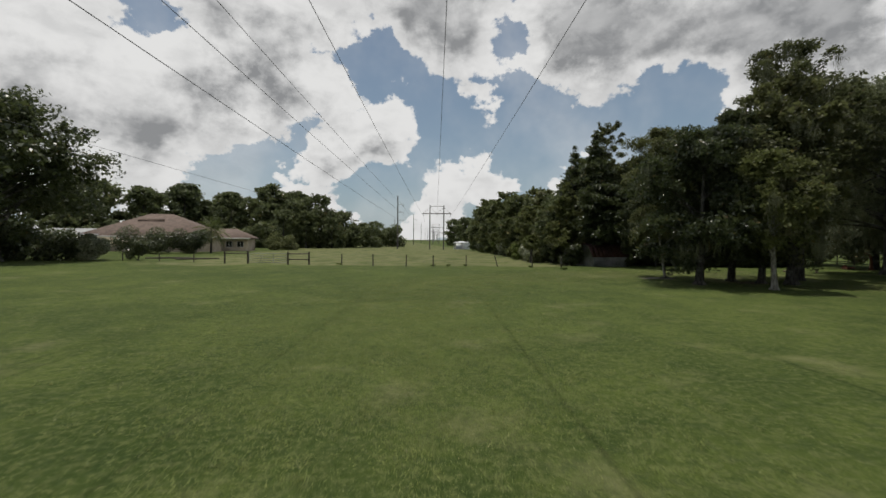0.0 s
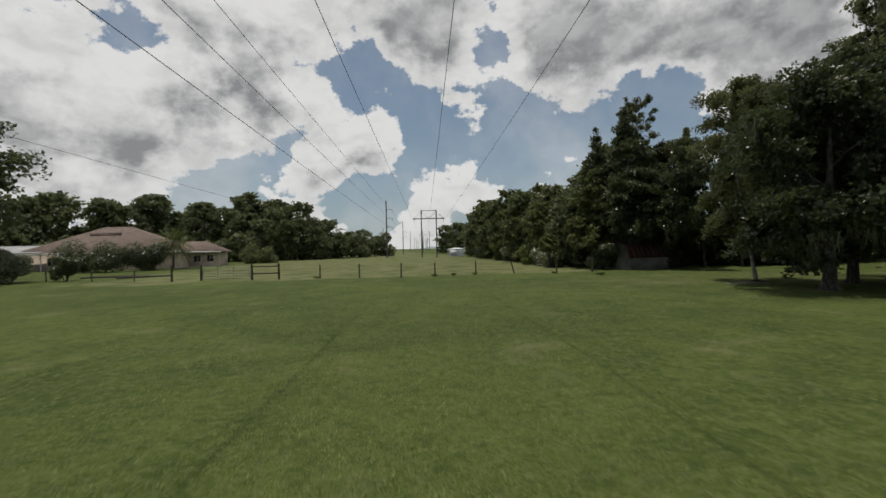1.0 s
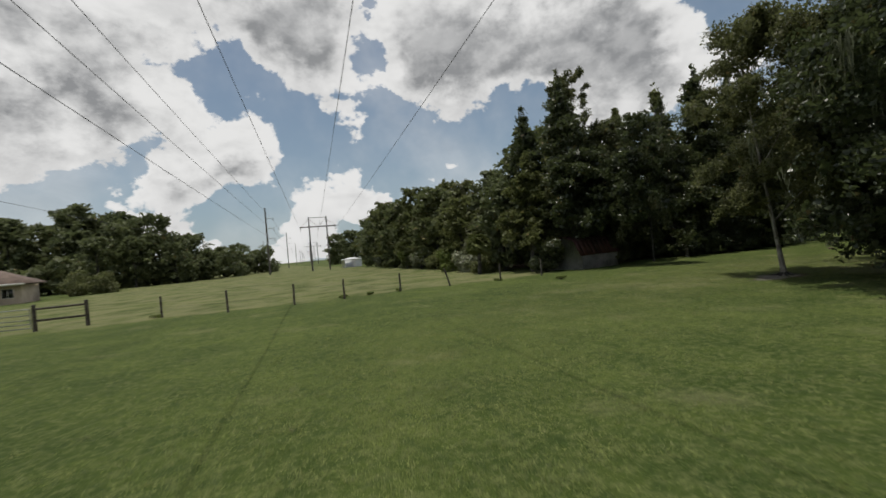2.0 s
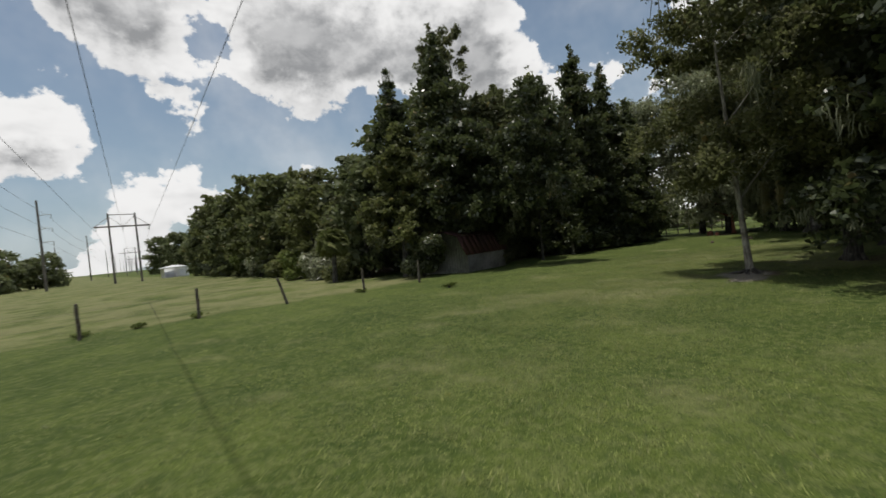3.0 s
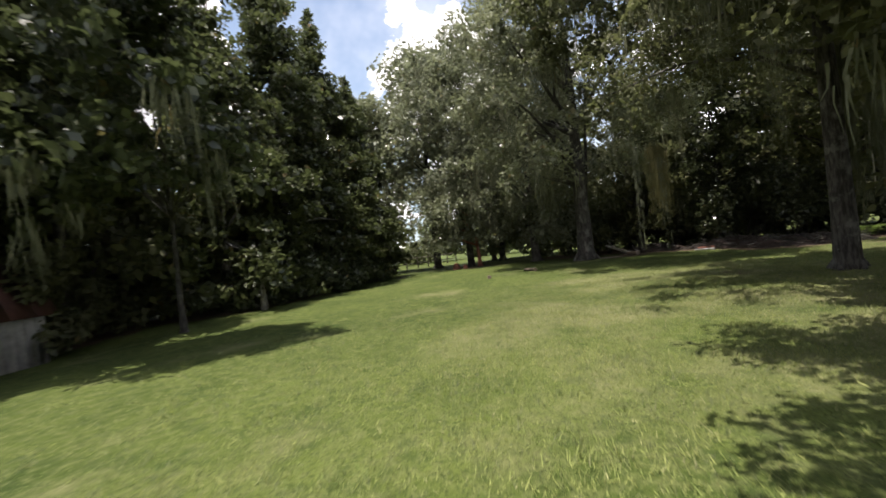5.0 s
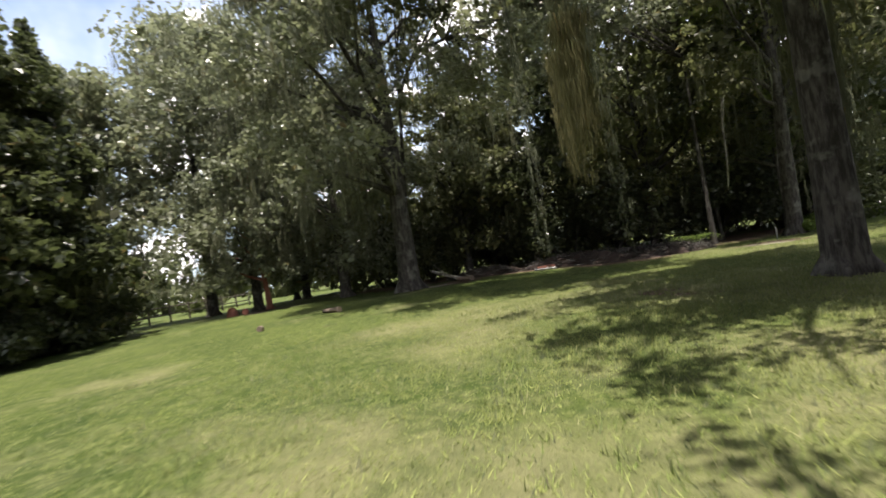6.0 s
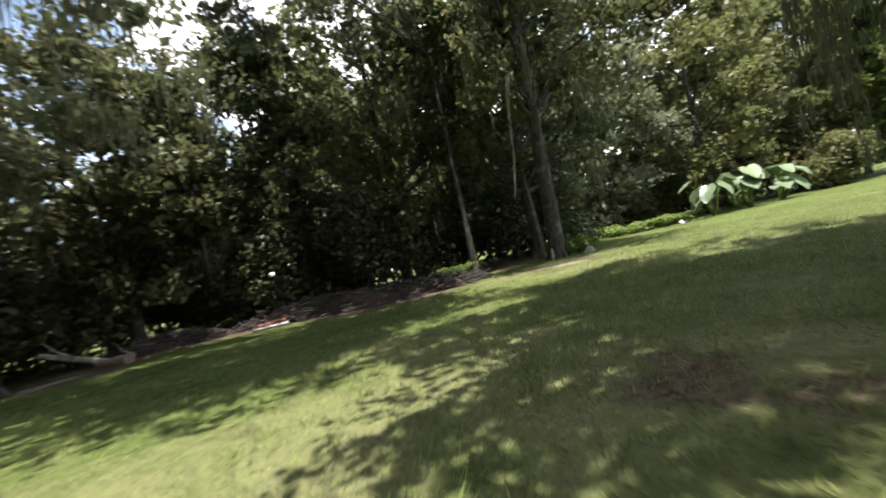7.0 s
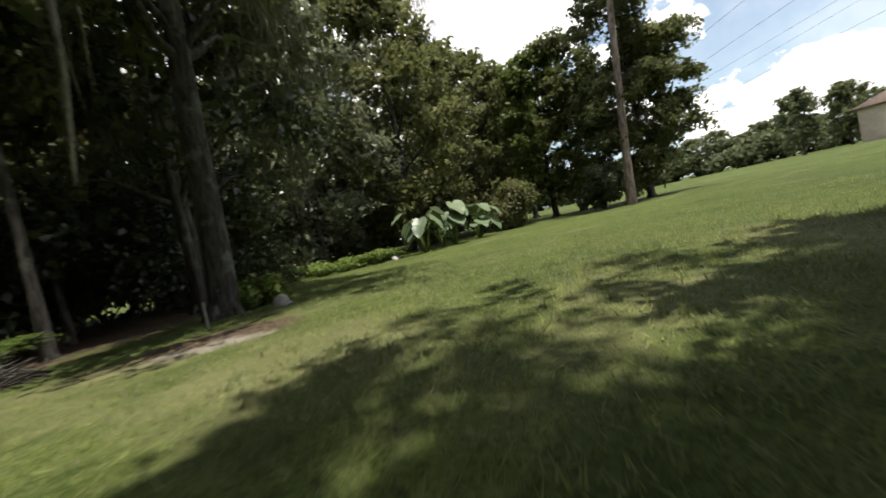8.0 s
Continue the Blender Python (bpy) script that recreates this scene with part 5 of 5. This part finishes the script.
def build_small():
    rng = np.random.default_rng(42)
    # brush heap along the wood edge
    for n, (x, y, rx, ry, h) in enumerate([(43.6, 6.4, 3.2, 1.1, 0.5), (42.2, 5.0, 1.7, 0.8, 0.40), (41.1, 4.3, 1.7, 0.8, 0.36), (47.4, 9.4, 2.4, 0.9, 0.4)]):
        heap = thing("brush_heap", x, y, gz(x, y), "long brown heap of dead branches and leaves", "brush", turn=28)
        u, w = np.linspace(0, 2 * np.pi, 25)[:-1], np.linspace(0, 1, 8)
        v, q = [], []
        for i, r in enumerate(w):
            for j, a in enumerate(u):
                k = 1 + 0.22 * math.sin(3 * a + n) + 0.12 * math.sin(7 * a)
                v.append((rx * r * k * math.cos(a), ry * r * k * math.sin(a), h * (1 - r ** 2) * (0.8 + 0.3 * math.sin(5 * a + 4 * r)) + rng.uniform(-0.04, 0.04) - 0.05 * r))
        for i in range(7):
            for j in range(24):
                q.append((i * 24 + j, (i + 1) * 24 + j, (i + 1) * 24 + (j + 1) % 24, i * 24 + (j + 1) % 24))
        part("mound", Soup().add(v, q), BRUSH, heap, smooth=True)
        sticks = Soup()
        for i in range(260):
            a, r = rng.uniform(0, 6.28), math.sqrt(rng.uniform(0, 1))
            c = np.array([rx * r * math.cos(a), ry * r * math.sin(a), h * (1 - r * r) + 0.02])
            d = unit(rng.normal(size=3) * [1, 1, 0.3]) * rng.uniform(0.25, 0.9)
            sticks.tube([c - d / 2, c + rng.normal(0, 0.03, 3), c + d / 2], [0.012, 0.01, 0.004], 4, cap=False)
        part("twig_litter", sticks, BARK, heap)["kind"] = "stuff"
    # fallen limbs and cut logs at the foot of the oak
    for i, (x, y, z, ln, r, t, tilt, mat) in enumerate([
            (46.0, 11.3, 0.25, 2.0, 0.09, 60, -22, BARK_PALE), (45.2, 11.0, 0.1, 1.0, 0.12, 20, 0, CUT_WOOD), (46.6, 10.4, 0.12, 1.4, 0.1, -15, 0, BARK_PALE),
            (50.0, 20.9, 0.14, 1.3, 0.15, 10, 0, REDDISH), (43.7, 7.9, 0.1, 0.7, 0.09, 70, 0, REDDISH),
            (43.4, 8.1, 0.05, 0.9, 0.05, 40, 0, CONCRETE), (41.0, 16.4, 0.07, 0.7, 0.09, 40, 0, CUT_WOOD), (39.6, 18.2, 0.06, 0.6, 0.08, 0, 0, CUT_WOOD)]):
        s = np.linspace(-0.5, 0.5, 6)
        soup = Soup().tube(np.stack([s * ln, 0.05 * np.sin(5 * s), 0 * s], 1), r * (1 - 0.35 * (s + 0.5)), 9)
        if i in (0, 2):
            soup.tube([(0.1 * ln, 0, 0), (0.3 * ln, 0.2, 0.15), (0.45 * ln, 0.3, 0.35)], [r * 0.5, r * 0.35, r * 0.15], 6, cap=False)
        log = part("log", soup, mat)
        log.matrix_basis = pose(x, y, gz(x, y) + z, 0, tilt, t)
        tagged(log, "fallen reddish log on the leaf litter" if mat is REDDISH else "pale fallen limb lying on leaf litter", "log")
    # stumps and pale blocks
    for x, y, r, h, mat, label in ((37.8, 1.35, 0.13, 0.2, CONCRETE, "pale rounded stone beside a trunk"), (37.7, -9.0, 0.22, 0.1, CONCRETE, "pale flat stone in the grass"),
                                   (50.0, 21.5, 0.24, 0.45, REDDISH, "reddish broken stump under the trees")):
        k = np.linspace(0, 1, 5)
        ob = part("stump" if mat is REDDISH else "stone", Soup().tube(np.stack([0.03 * np.sin(4 * k), 0 * k, h * k - 0.04], 1), r * np.array([1.15, 1.05, 1.0, 0.85, 0.5]), 9), mat, smooth=True)
        ob.matrix_basis = pose(x, y, gz(x, y))
        tagged(ob, label, "stump" if mat is REDDISH else "stone")
    peg = part("peg", Soup().tube([(0, 0, -0.1), (0.01, 0, 0.2), (0, 0, 0.38)], [0.018, 0.018, 0.014], 7), CONCRETE)
    peg.matrix_basis = pose(38.35, 2.5, gz(38.35, 2.5))
    tagged(peg, "short pale marker peg beside a trunk", "peg")
    lone = next(o for o in bpy.data.objects if o.get("label", "").startswith("slender tree with pale"))
    for i in range(7):
        a, ln = 0.9 * i + 0.3, rng.uniform(0.45, 1.0)
        d = np.array([math.cos(a), math.sin(a), 0.0])
        side = np.array([-d[1], d[0], 0.0]) * rng.uniform(-0.25, 0.25)
        pts = [d * 0.1 + [0, 0, 0.16], d * 0.3 + [0, 0, 0.06], d * 0.6 * ln + side * 0.5 + [0, 0, 0.04], d * ln + side + [0, 0, -0.02]]
        part("root", Soup().tube(pts, [0.055, 0.045, 0.03, 0.012], 7), BARK, lone, smooth=True)
    # forked grey snag in front of the evergreens
    snag = part("snag", Soup().tube([(0, 0, -0.1), (0.02, 0, 0.5), (0.0, 0.02, 1.35)], [0.15, 0.12, 0.06], 8).tube([(0, 0, 0.35), (-0.2, -0.1, 0.62), (-0.26, -0.12, 1.0)], [0.08, 0.06, 0.02], 7)
                .tube([(-0.1, -0.05, 0.5), (-0.42, -0.1, 0.62), (-0.5, -0.1, 0.55)], [0.05, 0.04, 0.02], 6), BARK_PALE, smooth=True)
    snag.matrix_basis = pose(35.4, 26.6, gz(35.4, 26.6))
    tagged(snag, "forked pale grey dead snag", "snag")
    # low limb of the big oak, with ropes and curtains of moss
    oak = next(o for o in bpy.data.objects if o.get("label", "").startswith("large live oak"))
    ox, oy, oz = oak.location

    def limb(points, r, n=900):
        pts = [(x - ox, y - oy, z - oz) for x, y, z in points]
        part("limb", Soup().tube(pts, [r * (1 - 0.8 * i / (len(pts) - 1)) for i in range(len(pts))], 7), BARK, oak, smooth=True)
        at = rng.uniform(0.15, 1.0, n) * (len(pts) - 1)
        mid = np.stack([np.interp(at, np.arange(len(pts)), np.array(pts)[:, k]) for k in range(3)], 1)
        knots = mid[rng.integers(0, n, 46)] + rng.normal(0, 0.32 + n / 9000, (46, 3)) * [1, 1, 0.5]
        spot = knots[rng.integers(0, 46, n)] + rng.normal(0, 0.17, (n, 3))
        spot[:, 2] = np.maximum(spot[:, 2], 4.0 - oz)
        part("leaf_spray", Soup().leaves(spot, unit(rng.normal(0, 0.5, (n, 3)) + [0, 0, 0.6]), 0.13, rng), LEAF_OAK, oak)["kind"] = "stuff"

    def hanging(x, y, z0, z1, bundles, spread, width, label, mat=None):
        soup = Soup()
        for b in range(bundles):
            # a chain of overlapping beards down the length of each curtain
            c = np.array([x - ox, y - oy, z0 - oz]) + rng.normal(0, spread, 3) * [1, 1, 0.5]
            full = (z0 - z1) * (1.0 if b == 0 else rng.uniform(0.6, 1.0))
            links = max(2, int(full / 0.28))
            for j in range(links):
                q = j / links
                c = c + rng.normal(0, 0.02, 3) * [1, 1, 0]
                soup.tuft(c - [0, 0, full * q], min(0.42, full * (1 - q)), (0.03 + spread * 0.3) * (1 - 0.7 * q), int(24 - 14 * q), rng, width * 0.34, 0.022)
        part("moss_curtain", soup, mat or MOSS, oak, label)["kind"] = "stuff"
    limb([(31.8, 9.2, 4.4), (31.3, 10.8, 5.0), (31.1, 12.4, 5.1), (31.2, 14.0, 4.7)], 0.075)
    limb([(31.8, 9.2, 5.0), (32.6, 10.4, 5.6), (33.4, 12.0, 5.5)], 0.07)
    # next three leafy limbs are added high over the path to shade the lawn
    limb([(31.8, 9.2, 6.0), (32.0, 11.0, 6.4), (32.5, 12.4, 6.2), (32.9, 13.2, 5.9)], 0.07, 2600)
    limb([(31.8, 9.2, 6.4), (30.3, 11.4, 7.2), (29.2, 12.9, 7.4), (28.2, 13.9, 7.2)], 0.08, 2600)
    limb([(31.8, 9.2, 5.8), (29.8, 10.2, 6.8), (27.4, 11.7, 7.1)], 0.08, 2600)
    limb([(31.8, 9.2, 5.2), (32.5, 8.4, 5.9), (33.2, 7.4, 6.0)], 0.07)
    hanging(31.81, 13.48, 4.5, 0.82, 3, 0.025, 0.014, "long thin rope of silvery moss reaching near the grass")
    hanging(30.74, 13.17, 3.0, 0.8, 2, 0.012, 0.010, "long thin rope of grey moss reaching near the grass")
    hanging(31.06, 13.17, 3.3, 1.5, 30, 0.085, 0.012, "thick hanging clump of olive moss", MOSS_OLIVE)
    hanging(32.06, 12.75, 3.4, 1.55, 20, 0.07, 0.012, "thick hanging clump of olive moss", MOSS_OLIVE)
    hanging(33.3, 11.9, 5.2, 3.2, 9, 0.12, 0.014, "hanging curtain of grey-green moss")
    hanging(32.55, 8.4, 5.7, 0.72, 16, 0.06, 0.02, "dark hanging moss beside the oak trunk")
    hanging(32.25, 8.1, 5.7, 0.82, 16, 0.06, 0.02, "dark hanging moss beside the oak trunk")
    hanging(30.2, 11.0, 5.0, 2.6, 8, 0.2, 0.014, "hanging curtain of grey-green moss")
    # low leafy limb of the leaning tree, over the lawn
    tree = next(o for o in bpy.data.objects if o.get("label", "").startswith("slim dark tree leaning"))
    tx, ty, tz = tree.location
    knots = np.array([37.3 - tx, 11.6 - ty, 5.8 - tz]) + rng.normal(0, 1, (70, 3)) * [0.85, 0.85, 0.6]
    spot = knots[rng.integers(0, 70, 4200)] + rng.normal(0, 0.16, (4200, 3))
    part("leaf_spray", Soup().leaves(spot, unit(rng.normal(0, 0.5, (4200, 3)) + [0, 0, 0.6]), 0.13, rng), LEAF_GREY, tree, "small silvery leaves on a low limb")["kind"] = "stuff"
    fork = np.array([39.0 - tx, 12.0 - ty, 7.4 - tz])
    for k in knots[::5]:
        part("twig", Soup().tube([fork, (fork + k) / 2 + [0, 0, 0.2], k], [0.035, 0.022, 0.008], 5, cap=False), BARK, tree)
    part("limb", Soup().tube([np.array([-1.6, -0.6, 8.0]), np.array([-4.0, -1.0, 8.6]), fork], [0.08, 0.06, 0.04], 6), BARK, tree, smooth=True)
    vine = part("vine", Soup().tube([(0, 0, 0), (0.2, -0.05, -0.7), (0.45, -0.25, -1.7), (0.72, -0.4, -2.5)], [0.035, 0.03, 0.025, 0.015], 7), BARK_PALE, smooth=True)
    vine.location = (37.14, 4.92, 4.3)
    tagged(vine, "bare pale vine hanging from the branches", "vine")
    # ferns, ivy and weeds at the wood edge
    fern_clump(42.0, 2.3, 0.95, 1.0, 48, 61, LEAF_FERN, "bright green fern clump at the wood edge")
    for i, (x, y, r) in enumerate(((41.6, -6.6, 1.0), (40.2, -7.8, 1.0), (39.0, -8.6, 0.9), (38.4, -10.0, 0.8), (42.6, -5.0, 0.9), (40.8, -3.2, 0.7), (38.6, 0.4, 0.5))):
        bush(x, y, 0.55, r, 1700, 0.13, LEAF_FERN, 90 + i, "low bright green ground creeper", "creeper", "plant", 3)
    for i, (x, y, c) in enumerate(((36.6, -9.9, 12), (35.4, -11.2, 13), (34.3, -12.3, 12), (36.0, -12.2, 8))):
        elephant_ear(x, y, 31 + i, c, "elephant ear plant with huge pale green leaves")
    fan_palm(19.25, 34.9, 2.9, 70, 1.3, 12, "small cabbage palm with yellow-green fan fronds", "cabbage_palm", 0.2)
    fan_palm(-32.6, 66.0, 4.6, 30, 3.2, 14, "tall drooping palm in front of the house", "palm", 0.2, fan=False)
    bush(-35.4, 38.2, 4.0, 2.2, 8000, 0.22, LEAF_GREY, 51, "rounded pale flowering bush by the boundary")
    bush(-41.0, 60.0, 4.6, 4.0, 9000, 0.28, LEAF_DARK, 52, "dark round bush in front of the house")
    bush(-35.0, 64.0, 4.2, 3.4, 8000, 0.28, LEAF_DARK, 53, "dark round bush in front of the house")
    bush(-26.0, 92.0, 4.0, 3.6, 6000, 0.35, LEAF_MID, 54, "round bush beside the house")
    bush(-30.0, 37.6, 3.0, 1.2, 5000, 0.18, LEAF_DARK, 55, "narrow clipped dark shrub")
    bush(28.9, 28.4, 3.2, 1.3, 4500, 0.2, LEAF_OAK, 61, "leafy shrub against the end of the shed")
    bush(22.3, 28.9, 3.0, 1.4, 5000, 0.2, LEAF_DARK, 62, "dark shrub in front of the shed's gable")
    for i, (x, y) in enumerate(((36.3, 28.1), (39.2, 27.0), (42.6, 26.6), (46.2, 26.8))):
        bush(x, y, 2.2, 1.7, 4200, 0.2, LEAF_DARK, 220 + i, "dark low branches and seedlings under the evergreens", "shrub")
    bush(-52.0, 44.0, 5.0, 4.0, 7000, 0.32, LEAF_DARK, 56, "dark bush under the live oak")
    for i, (x, y) in enumerate(((-38.5, 38.5), (-43.5, 37.5), (-48.5, 36.5), (-54.0, 38.0), (-46.5, 48.0), (-58.0, 46.0))):
        bush(x, y, 4.2, 3.0, 3200, 0.36, LEAF_DARK, 180 + i, "dark leafy bush under the big live oak")
    bush(27.8, -14.4, 2.6, 1.1, 6000, 0.16, LEAF_DARK, 57, "dark upright bush at the foot of the pine")
    bush(32.2, -17.5, 3.0, 1.6, 6000, 0.2, LEAF_MID, 58, "grey-green bush at the wood edge")
    for i, (x, y) in enumerate(((21.2, 36.5), (21.6, 41.0), (20.9, 45.5), (21.4, 51.0), (21.8, 57.5), (22.2, 65.0), (22.4, 73.0), (23.0, 82.0))):
        bush(x, y, 1.9 + 0.5 * (i % 3), 1.9, 3200, 0.24, (LEAF_MID, LEAF_GREY, LEAF_YELLOW)[i % 3], 120 + i, "low leafy shrub along the wood edge")
    bush(18.87, 22.87, 0.26, 0.4, 320, 0.1, LEAF_YELLOW, 59, "small tuft of weeds in the lawn", "weed_tuft", "plant", 3)
    for i, (x, y) in enumerate(((9.4, 27.4), (5.8, 27.9), (7.4, 27.6), (16.8, 27.4), (-4.6, 28.9))):
        bush(x, y, 0.2, 0.3, 200, 0.09, LEAF_YELLOW, 160 + i, "tuft of long grass at a fence post", "weed_tuft", "plant", 3)
    # pasture fence seen through the opening in the woods
    rail = thing("pasture_fence", 60.0, 30.0, 0.0, "weathered wooden rail fence in the pasture beyond the trees", "fence", turn=-24)
    for i in range(12):
        part("post", Soup().tube([(1.8 * i - 8, 0, -0.1), (1.8 * i - 8, 0, 1.25)], [0.07, 0.06], 8), WOOD_GREY, rail)
    for z in (0.5, 1.05):
        part("rail", Soup().tube([(-8, 0.06, z), (2, 0.06, z + 0.02), (11.8, 0.06, z)], [0.045] * 3, 7), WOOD_GREY, rail)


def build_grass():
    """Blades of the lawn near the camera's way, thinning outwards."""
    rng = np.random.default_rng(9)
    way_pts = np.array([(1.2, -19), (1.5, -12), (0.9, -7), (1.2, 0), (3.5, 6.5), (8, 10.5), (13, 13.5), (18, 15.5), (24, 16), (29, 14.8), (32.5, 12.8), (34.4, 10), (34.6, 5), (34, 0)])
    seg = rng.integers(0, len(way_pts) - 1, 520000)
    f = rng.uniform(0, 1, (len(seg), 1))
    c = way_pts[seg] * (1 - f) + way_pts[seg + 1] * f
    p = c + rng.normal(0, 3.0, c.shape)
    clump = np.sin(2.1 * p[:, 0] + 1.3 * np.sin(1.7 * p[:, 1])) * np.sin(1.9 * p[:, 1] + 1.1 * np.sin(2.3 * p[:, 0]))
    tall = np.zeros(len(p))
    # taller tufts here and there
    many = 3600
    tseg, tf = rng.integers(0, len(way_pts) - 1, many), rng.uniform(0, 1, (many, 1))
    tufts = way_pts[tseg] * (1 - tf) + way_pts[tseg + 1] * tf + rng.normal(0, 3.6, (many, 2))
    tp = np.repeat(tufts, 22, 0) + rng.normal(0, 0.075, (many * 22, 2)) * np.repeat(rng.uniform(0.5, 1.8, many), 22)[:, None]
    p, clump, tall = np.vstack([p, tp]), np.r_[clump, np.full(len(tp), 0.9)], np.r_[tall, np.ones(len(tp))]
    keep = (rng.uniform(0, 1, len(p)) < 0.75 + 0.25 * clump) & (rng.uniform(0, 1, len(p)) > soil_amount(p[:, 0], p[:, 1]) * 1.1)
    p, clump, tall = p[keep], clump[keep], tall[keep]
    k = len(p)
    h = rng.uniform(0.018, 0.052, k) * (1 + 0.4 * clump) * (1 + 0.5 * tall)
    a = rng.uniform(0, 2 * np.pi, k)
    w = rng.uniform(0.0035, 0.0075, k)
    bend = rng.normal(0, 0.026, (k, 2)) * (1 + 0.6 * tall[:, None])
    z = ground_z(p[:, 0], p[:, 1]) - 0.005
    dx, dy = np.cos(a) * w, np.sin(a) * w
    v = np.stack([np.stack([p[:, 0] - dx, p[:, 1] - dy, z], 1), np.stack([p[:, 0] + dx, p[:, 1] + dy, z], 1),
                  np.stack([p[:, 0] + bend[:, 0], p[:, 1] + bend[:, 1], z + h], 1)], 1).reshape(-1, 3)
    ob = part("grass", mesh_np("grass", v, np.arange(3 * k).reshape(-1, 3)), GRASS)
    tagged(ob, "short mown grass blades of the lawn", "grass", kind="stuff")


build_near_trees()
build_pine(26.75, -13.5, 25.0)
build_far_trees()
build_thickets()
build_power()
build_house()
build_fence()
build_shed()
build_small()
build_grass()
